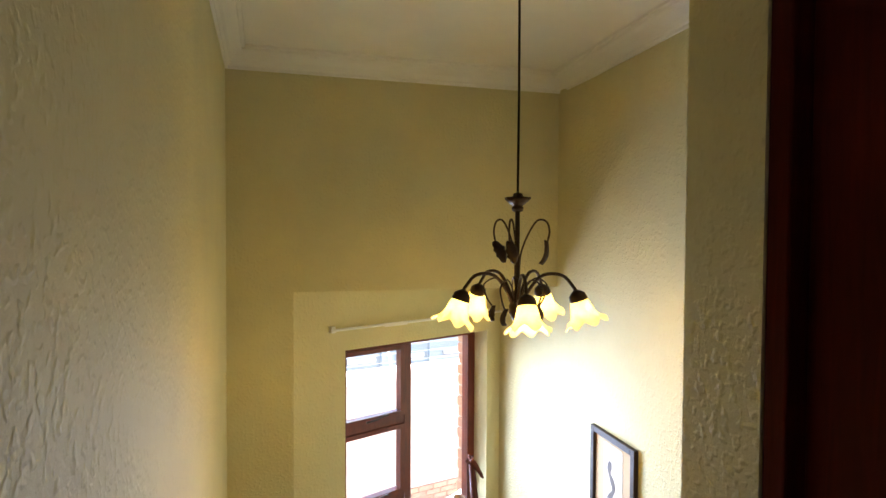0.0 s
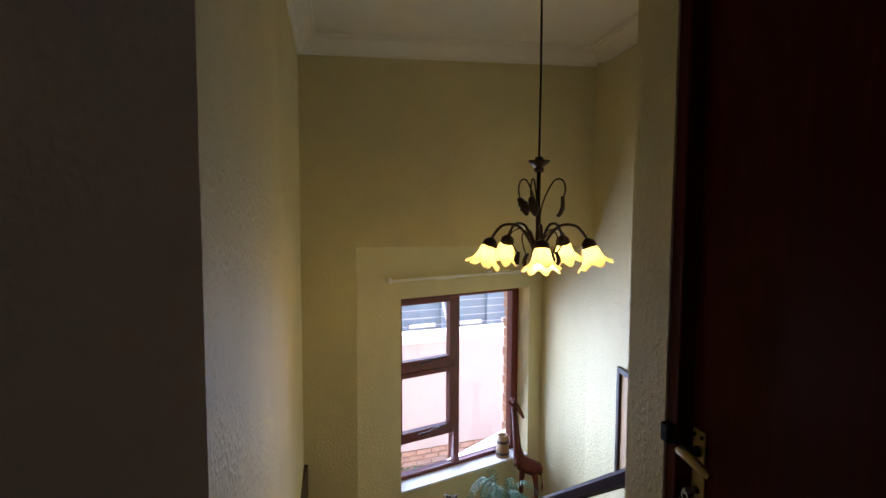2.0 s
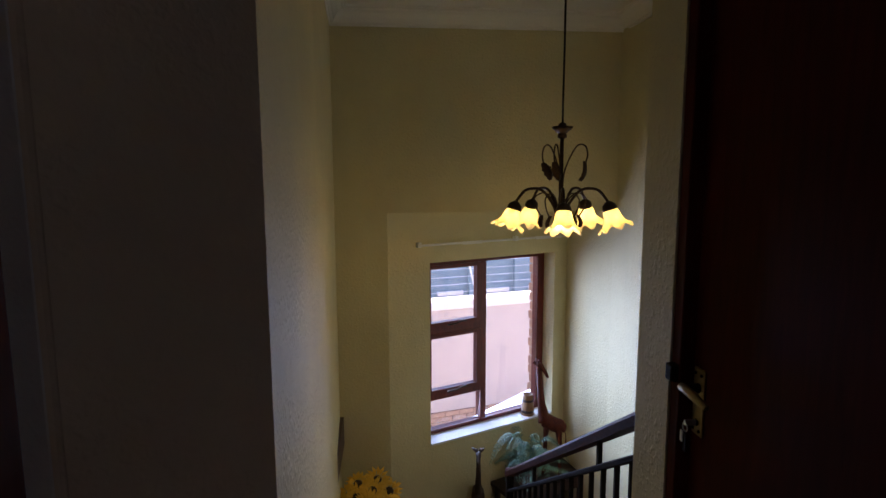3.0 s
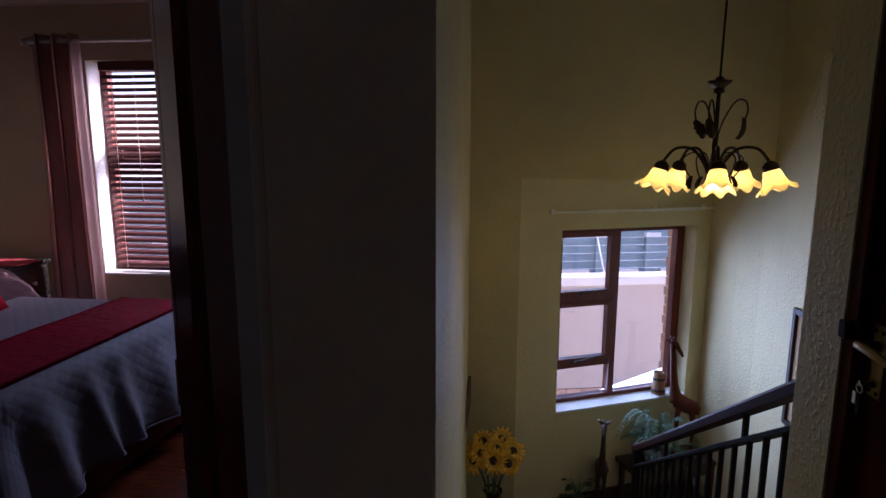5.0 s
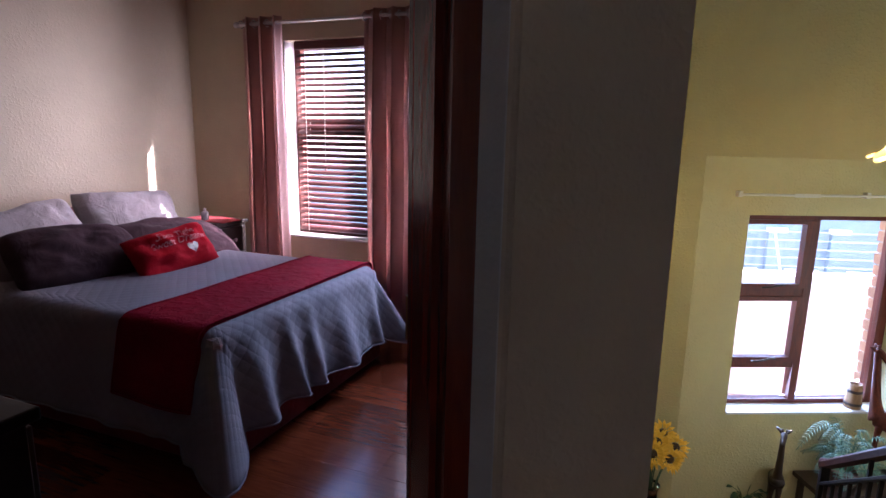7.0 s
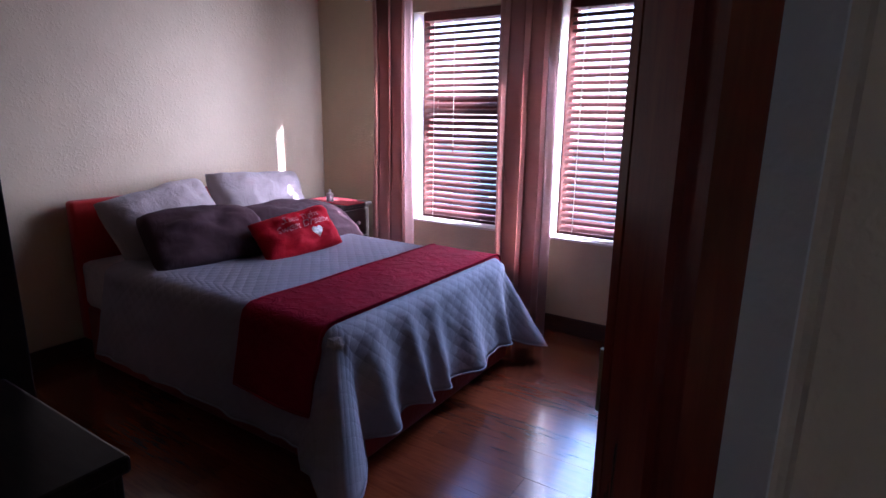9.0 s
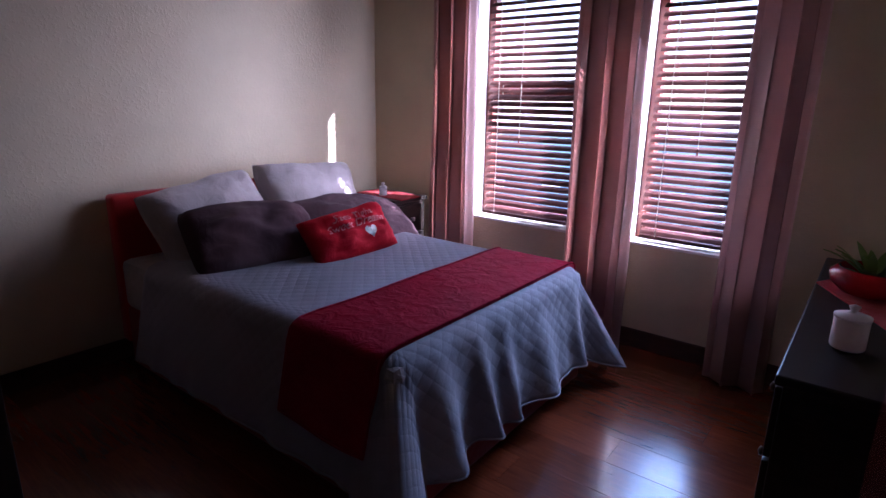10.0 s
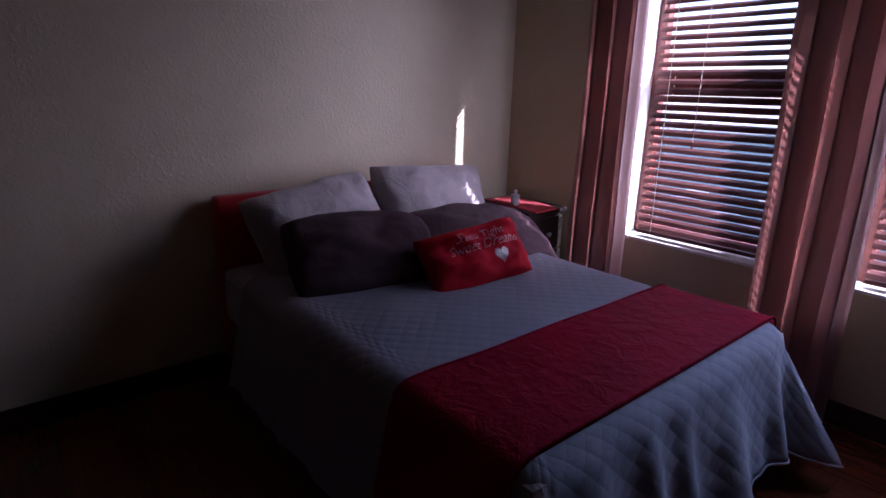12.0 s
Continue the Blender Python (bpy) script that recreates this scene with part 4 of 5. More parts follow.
def fern():
    ob = thing(base("potted_fern", (1.0, 3.62, -0.70)), "bushy green fern in a dark pot on the plant stand", "plant")
    part("pot", lathe([(0.055, 0.0), (0.07, 0.03), (0.085, 0.09), (0.095, 0.095), (0.095, 0.11), (0.08, 0.11), (0.075, 0.09), (0.001, 0.085)], 24), M["terracotta"], ob, "dark glazed pot", True)
    rnd = random.Random(4)
    for k in range(30):
        a = k * 2.399 + rnd.uniform(-0.2, 0.2)
        reach, rise = rnd.uniform(0.12, 0.30), rnd.uniform(0.05, 0.32)
        w = Vector((math.cos(a), math.sin(a), 0))
        o = Vector((0, 0, 0.09))
        pts = curve_points([o + w * 0.02, o + w * reach * 0.4 + Vector((0, 0, rise)), o + w * reach * 0.8 + Vector((0, 0, rise * 0.95)), o + w * reach * 1.15 + Vector((0, 0, rise * 0.45))], 22)
        bm = tube(pts, [0.0022] * 15 + [0.0015] * 8, 5)
        side = Vector((-w.y, w.x, 0))
        for i in range(3, 22):
            ln = 0.040 * math.sin(math.pi * (i / 23)) ** 0.7 + 0.005
            t = (pts[i + 1] - pts[i]).normalized() if i < 22 else (pts[i] - pts[i - 1]).normalized()
            for s in (-1, 1):
                q = pts[i]
                tip = q + side * s * ln + t * ln * 0.45 + Vector((0, 0, -0.25 * ln))
                mid = q + side * s * ln * 0.55 + t * ln * 0.2 + Vector((0, 0, 0.003))
                mid2 = q + side * s * ln * 0.5 + t * ln * 0.42 + Vector((0, 0, 0.003))
                bm.faces.new([bm.verts.new(c) for c in (q, mid, tip, mid2)])
        part("frond", bm, M["fern"], ob)


fern()


def sunflowers():
    ob = thing(base("sunflower_vase", (-0.135, 3.13, LAND)), "bunch of yellow artificial sunflowers in a tall vase", "flowers")
    part("vase", lathe([(0.06, 0.0), (0.065, 0.02), (0.055, 0.12), (0.05, 0.25), (0.055, 0.34), (0.065, 0.36), (0.06, 0.36), (0.045, 0.25), (0.001, 0.23)], 24), M["clear"], ob, "clear glass vase", True)
    rnd = random.Random(7)
    spots = [(-0.10, 0.02, 0.60, 15), (0.0, -0.08, 0.56, 55), (0.09, -0.05, 0.575, 50), (0.03, 0.0, 0.66, 25), (-0.05, -0.05, 0.645, 40), (0.11, 0.03, 0.65, 20), (-0.12, -0.05, 0.54, 55), (0.06, 0.06, 0.70, 8), (-0.06, 0.05, 0.69, 5)]
    for x, y, z, tilt in spots:
        x, y, z = x * 1.15 + rnd.uniform(-0.018, 0.018), y * 0.9 + rnd.uniform(-0.015, 0.015), 0.63 + (z - 0.62) * 0.55 + rnd.uniform(-0.018, 0.018)
        c = Vector((x, y, z))
        face = Vector((x * 2.0 + 0.08, -math.sin(radians(tilt + 25)), math.cos(radians(tilt)))).normalized()
        stem = part("stem", tube(curve_points([(x * 0.1, y * 0.1, 0.08), (x * 0.3, y * 0.3, 0.36), c - face * 0.06, c - face * 0.005], 12), 0.004, 7), M["leaf"], ob)
        m = Matrix.Translation(c) @ Vector((0, 0, 1)).rotation_difference(face).to_matrix().to_4x4()
        R = rnd.uniform(0.086, 0.10)
        bm = bmesh.new()
        for ring, cnt in ((0, 16), (1, 14)):
            for i in range(cnt):
                a = 2 * math.pi * (i + 0.5 * ring) / cnt + rnd.uniform(-0.08, 0.08)
                ln, hw = R * rnd.uniform(0.85, 1.08), 0.011
                d, s = Vector((math.cos(a), math.sin(a), 0)), Vector((-math.sin(a), math.cos(a), 0))
                up = 0.010 * ring
                pr = [d * 0.022, d * (ln * 0.6) + s * hw + Vector((0, 0, up + 0.006)), d * ln + Vector((0, 0, up - 0.004)), d * (ln * 0.6) - s * hw + Vector((0, 0, up + 0.006))]
                bm.faces.new([bm.verts.new(m @ q) for q in pr])
        part("petals", bm, M["petal"], stem, "bright yellow petals")
        part("seed_head", lathe([(0.001, 0.010), (0.012, 0.012), (0.022, 0.009), (0.027, 0.002), (0.020, -0.006), (0.001, -0.01)], 16, None, m), M["seed"], stem, "dark brown seed head", True)


sunflowers()


def ivy():
    ob = thing(base("trailing_plant", (0.46, 3.52, LAND)), "small leafy trailing plant in a low pot", "plant")
    part("pot", lathe([(0.05, 0.0), (0.07, 0.08), (0.075, 0.085), (0.06, 0.085), (0.001, 0.075)], 18), M["terracotta"], ob, "", True)
    rnd = random.Random(9)
    for k in range(22):
        a, r, z = rnd.uniform(0, 6.28), rnd.uniform(0.03, 0.13), rnd.uniform(0.09, 0.26)
        w = Vector((math.cos(a), math.sin(a), 0))
        e = w * r + Vector((0, 0, z))
        bm = tube(curve_points([(0, 0, 0.075), w * r * 0.4 + Vector((0, 0, z * 0.8)), e], 8), 0.002, 5)
        s = Vector((-w.y, w.x, 0))
        L = rnd.uniform(0.035, 0.06)
        sh = [e, e + s * L * 0.5 + w * L * 0.25, e + s * L * 0.35 + w * L * 0.7, e + w * L - Vector((0, 0, L * 0.35)), e - s * L * 0.35 + w * L * 0.7, e - s * L * 0.5 + w * L * 0.25]
        bm.faces.new([bm.verts.new(q + Vector((0, 0, rnd.uniform(-0.004, 0.004)))) for q in sh])
        part("leaf", bm, M["leaf"], ob)


ivy()


def barrel():
    u = 1.20
    x, y = sw(u, 0.06)
    ob = thing(base("wooden_bucket", (x, y, WB + 0.014)), "small tapered wooden bucket with dark hoops on the sill", "bucket")
    part("body", lathe([(0.050, 0.0), (0.051, 0.01), (0.047, 0.07), (0.042, 0.13), (0.039, 0.165), (0.034, 0.165), (0.036, 0.13), (0.001, 0.125)], 20), M["wood_pale"], ob, "", True)
    for z, r in ((0.02, 0.0495), (0.105, 0.0435)):
        part("hoop", lathe([(r, z), (r + 0.002, z + 0.003), (r + 0.002, z + 0.017), (r, z + 0.02)], 20), M["wood_dark"], ob, "", True)


barrel()


# ---- bed ----
BX0, BX1, BY0, BY1, BZ = -3.75, -1.83, 1.345, 2.785, 0.617


def bed():
    ob = thing(base("bed", (0, 0, 0)), "double bed with a red headboard and dark red valance", "bed")
    part("headboard", boxes((-3.84, -3.755, 1.365, 2.86, 0.12, 0.915), bevel=0.02), M["headboard"], ob, "red padded headboard", True)
    bm = boxes((BX0 + 0.01, BX1 + 0.01, BY0 + 0.02, BY1 - 0.02, 0.015, 0.33), bevel=0.015)
    part("bed_base", bm, M["valance"], ob, "dark red fabric bed base")
    for x in (BX0 + 0.12, BX1 - 0.15):
        for y in (BY0 + 0.15, BY1 - 0.15):
            part("leg", tube([(x, y, 0), (x, y, 0.065)], [0.022, 0.03], 12), M["black"], ob)
    part("mattress", boxes((BX0, BX1 - 0.01, BY0 + 0.015, BY1 - 0.015, 0.33, BZ - 0.025), bevel=0.04), M["pillow_light"], ob)


bed()


def drape(x0, x1, y0, y1, top, hang, flare, fold, name, mat, parent=None, sides="nfs", lift=0.0, seed=1, head=False, jitter=0.0):
    """A cloth over the bed's top that hangs down at the near side (s), the foot (f) and the far side (n), with soft folds."""
    rnd = random.Random(seed)
    R = 0.085 if "f" in sides else 0.075
    RC = 0.10 if "f" in sides else 0.0
    st = []

    def line(a, b, o, cnt):
        for i in range(cnt):
            u = i / (cnt - 1)
            st.append((Vector((a[0] + (b[0] - a[0]) * u, a[1] + (b[1] - a[1]) * u)), Vector(o)))

    line((x0, y0), (x1 - RC, y0), (0, -1), 70)
    if "f" in sides:
        for i in range(1, 14):
            a = -math.pi / 2 + i / 14 * math.pi / 2
            st.append((Vector((x1 - RC + RC * math.cos(a), y0 + RC + RC * math.sin(a))), Vector((math.cos(a), math.sin(a)))))
        line((x1, y0 + RC), (x1, y1 - RC), (1, 0), 70)
        for i in range(1, 14):
            a = i / 14 * math.pi / 2
            st.append((Vector((x1 - RC + RC * math.cos(a), y1 - RC + RC * math.sin(a))), Vector((math.cos(a), math.sin(a)))))
    line((x1 - RC, y1), (x0, y1), (0, 1), 70)
    bm = bmesh.new()
    uv = bm.loops.layers.uv.new("UVMap")
    grid, s = [], 0.0
    yc = (y0 + y1) / 2
    inner = (y1 - y0) / 2
    nt, nh = 12, 22
    for i, (p, o) in enumerate(st):
        if i:
            s += (p - st[i - 1][0]).length + 0.16 * (o - st[i - 1][1]).length
        c = Vector((min(max(p.x, x0), max(x0, x1 - inner)) if "f" in sides else p.x, yc))
        row = []
        corner = min(1.0, abs(o.x * o.y) * 2)
        for j in range(nt):
            u = j / nt
            q = c.lerp(p - o * R, u)
            wob = 0.006 * noise.noise(Vector((q.x * 3.1, q.y * 3.1, seed)))
            row.append((Vector((q.x, q.y, top + wob + lift)), (q.x * 2, q.y * 2)))
        ph = 0.6 * noise.noise(Vector((s * 1.3, seed, 0.3)))
        for j in range(nh + 1):
            d = j / nh * (hang + 0.025 * noise.noise(Vector((s * 2.0, 4.2, seed))) + 0.14 * corner)
            if d < R * math.pi / 2:
                a = d / R
                out, z = R * math.sin(a) - R, top - R * (1 - math.cos(a))
            else:
                k = d - R * math.pi / 2
                out, z = 0.0 + flare * k * (1 + 1.1 * corner), top - R - k * (1 - 0.10 * corner)
            amt = max(0.0, d - 0.07) / hang
            calm = 0.16 if abs(o.y) > 0.95 else 1.0
            out += calm * fold * amt * (1.7 * (0.5 + 0.5 * math.cos(2 * (s * 13.5 + 7 * ph))) ** 1.6 - 0.5 + 0.3 * math.sin(s * 21 + 2.0)) + jitter * noise.noise(Vector((s * 9, d * 9, seed)))
            side = Vector((-o.y, o.x)) * fold * 0.35 * amt * math.cos(s * 13.5 + 7 * ph)
            q = p + o * (out + R * 0 + lift) + side
            row.append((Vector((q.x, q.y, max(0.02, z) + (lift if d < R else 0))), (p.x * 2 + o.x * d * 2, p.y * 2 + o.y * d * 2)))
        grid.append(row)
    vs = [[bm.verts.new(c) for c, _ in row] for row in grid]
    for i in range(len(grid) - 1):
        for j in range(nt + nh):
            quad = [(i, j), (i, j + 1), (i + 1, j + 1), (i + 1, j)]
            if len({vs[a][b].co.to_tuple(5) for a, b in quad}) < 4:
                quad = quad[:3] if (vs[i][j].co - vs[i + 1][j].co).length < 1e-5 else quad
                if len({vs[a][b].co.to_tuple(5) for a, b in quad}) < 3:
                    continue
            f = bm.faces.new([vs[a][b] for a, b in quad])
            for lp, (a, b) in zip(f.loops, quad):
                lp[uv].uv = grid[a][b][1]
    bmesh.ops.remove_doubles(bm, verts=bm.verts[:], dist=0.0006)
    bmesh.ops.recalc_face_normals(bm, faces=bm.faces[:])
    ob = part(name, bm, mat, parent, "", True)
    solidify(ob, 0.008)
    ends = [grid] if "f" in sides else [grid[:70], grid[70:]]
    for g in ends:
        part("hem", tube([row[-1][0] for row in g], 0.0042, 7), mat, ob, "", True)
    if "f" not in sides:
        for i in (0, 69, 70, 139):
            part("binding", tube([c for c, _ in grid[i]], 0.0055, 7), mat, ob, "", True)
    return ob


thing(drape(BX0 + 0.29, BX1, BY0, BY1, BZ, 0.50, 0.22, 0.048, "coverlet", M["quilt"], seed=3, jitter=0.006), "grey quilted coverlet hanging in folds over the bed", "bedspread")
thing(drape(-2.335, -1.90, BY0, BY1, BZ, 0.36, 0.23, 0.012, "bed_runner", M["runner"], sides="ns", lift=0.014, seed=5, jitter=0.004), "crimson quilted runner laid across the foot of the bed", "bed runner")


def pillow(name, w, h, t, m, mat, label, seed, ear=0.0, category="pillow", slump=0.0, droop=0.0):
    """A stuffed pillow in the local x (width), z (height) plane, y its thickness. ear: how far the corners stand out (below 0: rounded);
    slump: how far the filling has sunk; droop: how far its +x end hangs."""
    bm = bmesh.new()
    n = 30
    sides = []
    for s in (-1, 1):
        g = []
        for i in range(n + 1):
            r = []
            for j in range(n + 1):
                u, v = i / n * 2 - 1, j / n * 2 - 1
                e = max(0.0, (1 - u ** 4)) ** 0.5 * max(0.0, (1 - v ** 4)) ** 0.5
                if ear >= 0:
                    kx, kz = 1 - ear * (1 - v * v) * abs(u) ** 3, 1 - ear * (1 - u * u) * abs(v) ** 3
                else:
                    kx, kz = math.sqrt(1 + ear * v ** 4), math.sqrt(1 + ear * u ** 4)
                kx, kz = kx * (1 - 0.03 * v ** 8), kz * (1 - 0.05 * u ** 8)
                kz *= 1 + 0.05 * noise.noise(Vector((u * 1.8, v, seed + 3)))
                fat = 1 + slump * 0.5 * (-v)
                wr = 0.030 * noise.noise(Vector((u * 2.2, v * 2.2 + s * 5, seed))) + 0.012 * noise.noise(Vector((u * 6, v * 6 + s * 5, seed)))
                crease = 0.010 * max(0.0, noise.noise(Vector((u * 11 + v * 5, v * 3, seed + 8)))) * (1 - abs(v) * 0.4)
                x, z = u * w / 2 * kx, v * h / 2 * kz
                z -= slump * 0.10 * h * (v + 1) * (1 - u * u) + droop * max(0.0, u + 0.1) ** 2
                r.append(Vector((x, s * (t / 2 * e * fat + (wr - crease) * e), z)))
            g.append(r)
        sides.append(g)
    ids = []
    for k, g in enumerate(sides):
        ids.append([[None] * (n + 1) for _ in range(n + 1)])
        for i in range(n + 1):
            for j in range(n + 1):
                rim = i in (0, n) or j in (0, n)
                ids[k][i][j] = ids[0][i][j] if (k == 1 and rim) else bm.verts.new(g[i][j])
    for k in range(2):
        for i in range(n):
            for j in range(n):
                q = (ids[k][i][j], ids[k][i + 1][j], ids[k][i + 1][j + 1], ids[k][i][j + 1])
                bm.faces.new(q if k == 0 else q[::-1])
    bmesh.ops.recalc_face_normals(bm, faces=bm.faces[:])
    ob = part(name, bm, mat, None, "", True)
    ob.matrix_world = m
    return thing(ob, label, category, "pillows on the bed")


def facing(c, yaw, back, roll=0.0):
    """A pillow's pose: centre, the way its face turns (degrees from +x), leaning back, and roll in its own plane."""
    return pose(*c, 0, 0, 90 + yaw) @ pose(0, 0, 0, -back, 0, 0) @ pose(0, 0, 0, 0, roll, 0)


pillow("pillow", 0.70, 0.50, 0.25, facing((-3.55, 1.79, 0.75), 4, 32, -8), M["pillow_light"], "taupe plush pillow leaning on the red headboard", 1, 0.05)
pillow("pillow", 0.72, 0.51, 0.25, facing((-3.55, 2.46, 0.78), -2, 28, 3), M["pillow_light"], "taupe plush pillow leaning beside the nightstand", 2, 0.07)
pillow("pillow", 0.68, 0.385, 0.21, facing((-3.19, 1.79, 0.725), -6, 42, 1), M["pillow_dark"], "dark mauve cotton pillow propped at the bed's near side", 3, -0.07, droop=0.03)
pillow("pillow", 0.84, 0.40, 0.21, facing((-3.19, 2.47, 0.69), 4, 52, 4), M["pillow_dark"], "dark mauve cotton pillow slumped at the window side", 4, -0.09, droop=0.07)
red = pillow("cushion", 0.52, 0.28, 0.15, facing((-2.90, 2.165, 0.715), -14, 36, -9), M["cushion"], "small red scatter cushion printed with a white heart", 5, 0.06, category="cushion")


def cushion_print():
    """A heart and two lines of script, laid on the cushion's face."""
    me = red.data
    tree = BVHTree.FromPolygons([v.co[:] for v in me.vertices], [p.vertices[:] for p in me.polygons])

    def laid(name, mesh, mat, label):
        for v in mesh.vertices:
            hit = tree.ray_cast(Vector((v.co.x, -0.4, v.co.z)), Vector((0, 1, 0)))
            v.co.y = (hit[0].y if hit[0] else -0.03) - 0.0012
        mesh.materials.clear()
        mesh.materials.append(mat)
        ob = new(name, mesh)
        ob.parent = red
        ob["label"] = label
        return ob

    bm = bmesh.new()
    rings = []
    for k in range(5):
        f = 1 - k / 5
        ring = []
        for i in range(40):
            a = 2 * math.pi * i / 40
            x, z = 16 * math.sin(a) ** 3, 13 * math.cos(a) - 5 * math.cos(2 * a) - 2 * math.cos(3 * a) - math.cos(4 * a)
            ring.append(bm.verts.new((0.09 + x * f * 0.0023, 0, -0.036 + z * f * 0.0023)))
        rings.append(ring)
    for a, b in zip(rings, rings[1:]):
        for i in range(40):
            bm.faces.new((a[i], a[(i + 1) % 40], b[(i + 1) % 40], b[i]))
    bm.faces.new(rings[-1])
    laid("heart_print", finish(bm, "heart_print", M["plastic"]), M["plastic"], "white printed heart")
    for text, x, z, size in (("Sleep Tight", 0.02, 0.056, 0.056), ("Sweet Dreams", 0.03, 0.008, 0.060)):
        cu = bpy.data.curves.new("script_print", "FONT")
        cu.body, cu.size, cu.align_x, cu.shear = text, size, "CENTER", 0.35
        tmp = new("script_print", cu)
        mesh = bpy.data.meshes.new_from_object(tmp.evaluated_get(bpy.context.evaluated_depsgraph_get()))
        bpy.data.objects.remove(tmp)
        bmt = bmesh.new()
        bmt.from_mesh(mesh)
        bmesh.ops.remove_doubles(bmt, verts=bmt.verts[:], dist=1e-5)
        bmesh.ops.subdivide_edges(bmt, edges=bmt.edges[:], cuts=1)
        bmesh.ops.triangulate(bmt, faces=bmt.faces[:])
        bmt.faces.index_update()
        left = set(bmt.verts)
        for first in bmt.verts:
            if first not in left:
                continue
            left.discard(first)
            island, todo = [], [first]
            while todo:
                v = todo.pop()
                island.append(v)
                near = [e.other_vert(v) for e in v.link_edges if e.other_vert(v) in left]
                left.difference_update(near)
                todo.extend(near)
            index = {v: k for k, v in enumerate(island)}
            letter = bpy.data.meshes.new("letter_print")
            letter.from_pydata([(x + v.co.x, 0, z + v.co.y) for v in island], [], [[index[v] for v in f.verts] for f in sorted({f for v in island for f in v.link_faces}, key=lambda f: f.index)])
            laid("letter_print", letter, M["thread"], "pale printed letter")
        bmt.free()
        bpy.data.meshes.remove(mesh)


cushion_print()


# ---- nightstand, chest, cabinet, wardrobe ----
def drawer_unit(name, x0, x1, y0, y1, h, face, drawers, label, category, knob, over=0.018):
    """A black cabinet on short legs; face: the side that its drawers look to, '+x', '-x' or '+y'."""
    ob = thing(base(name, ((x0 + x1) / 2, (y0 + y1) / 2, 0)), label, category)
    a, b = (x1 - x0) / 2, (y1 - y0) / 2
    part("top", boxes((-a - over * 0.4, a + over * 0.4, -b - over, b + over, h - 0.028, h), bevel=0.006), M["black"], ob)
    part("body", boxes((-a + 0.012, a - 0.012, -b, b, 0.08, h - 0.028), bevel=0.003), M["black"], ob)
    for sx in (-1, 1):
        for sy in (-1, 1):
            part("leg", boxes((sx * (a - 0.045) - 0.02, sx * (a - 0.045) + 0.02, sy * (b - 0.03) - 0.02, sy * (b - 0.03) + 0.02, 0, 0.08), bevel=0.003), M["black"], ob)
    cols, rws = drawers
    for i in range(cols):
        for j in range(rws):
            z0, z1 = 0.10 + (h - 0.14) * j / rws + 0.006, 0.10 + (h - 0.14) * (j + 1) / rws - 0.006
            if face in ("+x", "-x"):
                s = 1 if face == "+x" else -1
                c0, c1 = -b + 0.012 + (2 * b - 0.024) * i / cols + 0.005, -b + 0.012 + (2 * b - 0.024) * (i + 1) / cols - 0.005
                d = part("drawer", boxes((min(s * (a - 0.012), s * (a + 0.006)), max(s * (a - 0.012), s * (a + 0.006)), c0, c1, z0, z1), bevel=0.004), M["black"], ob)
                m = Matrix.Translation((s * (a + 0.006), (c0 + c1) / 2, (z0 + z1) / 2)) @ Matrix.Rotation(radians(90 * s), 4, "Y")
            else:
                c0, c1 = -a + 0.02 + (2 * a - 0.04) * i / cols + 0.005, -a + 0.02 + (2 * a - 0.04) * (i + 1) / cols - 0.005
                d = part("drawer", boxes((c0, c1, b, b + 0.018, z0, z1), bevel=0.004), M["black"], ob)
                m = Matrix.Translation(((c0 + c1) / 2, b + 0.018, (z0 + z1) / 2)) @ Matrix.Rotation(radians(-90), 4, "X")
            part("knob", lathe([(0.006, 0.0), (0.006, 0.012), (0.014, 0.018), (0.014, 0.024), (0.001, 0.029)], 14, None, m), knob, d, "metal knob", True)
    return ob


drawer_unit("nightstand", -3.70, -3.25, 2.905, 3.215, 0.755, "+x", (1, 3), "black wooden nightstand between bed and curtain", "nightstand", M["steel"])
drawer_unit("chest_of_drawers", -0.865, -0.585, 1.70, 3.08, 0.775, "-x", (3, 3), "black lacquered chest of drawers along the bedroom wall", "chest", M["bronze"])
drawer_unit("low_cabinet", -1.68, -1.25, 0.01, 0.315, 0.90, "+y", (1, 4), "black wooden cabinet beside the bedroom doorway", "cabinet", M["bronze"])


def wardrobe():
    ob = thing(base("wardrobe", (-2.77, 0.03, 0)), "tall brown veneered wardrobe with black edges, widened unseen to absorb light", "wardrobe")
    # width beyond the near edge is made up: dark doors absorb light along the wall
    a, b, n = 1.05, 0.35, 4
    part("body", boxes((-a + 0.004, a, -b, b - 0.022, 0.06, 2.05), bevel=0.003), M["wardrobe"], ob)
    part("plinth", boxes((-a + 0.02, a - 0.02, -b + 0.02, b - 0.05, 0, 0.06)), M["black"], ob)
    part("side_edge", boxes((a, a + 0.018, -b, b + 0.004, 0.0, 2.05), bevel=0.003), M["black"], ob, "black edge panel")
    w = 2 * a / n
    for i in range(n):
        d = part("door", boxes((-a + w * i + 0.006, -a + w * (i + 1) - 0.004, b - 0.02, b, 0.07, 2.04), bevel=0.003), M["wardrobe"], ob)
        x = -a + w * (i + (1 if i % 2 == 0 else 0)) + (-0.03 if i % 2 == 0 else 0.03)
        part("handle", tube([(x, b, 0.95), (x, b + 0.025, 0.96), (x, b + 0.025, 1.09), (x, b, 1.10)], 0.005, 8), M["steel"], d)


wardrobe()


def cloth_mat(name, pts, z, label):
    bm = prism(pts, z + 0.001, z + 0.005)
    return thing(part(name, bm, M["mat_red"]), label, "table runner")


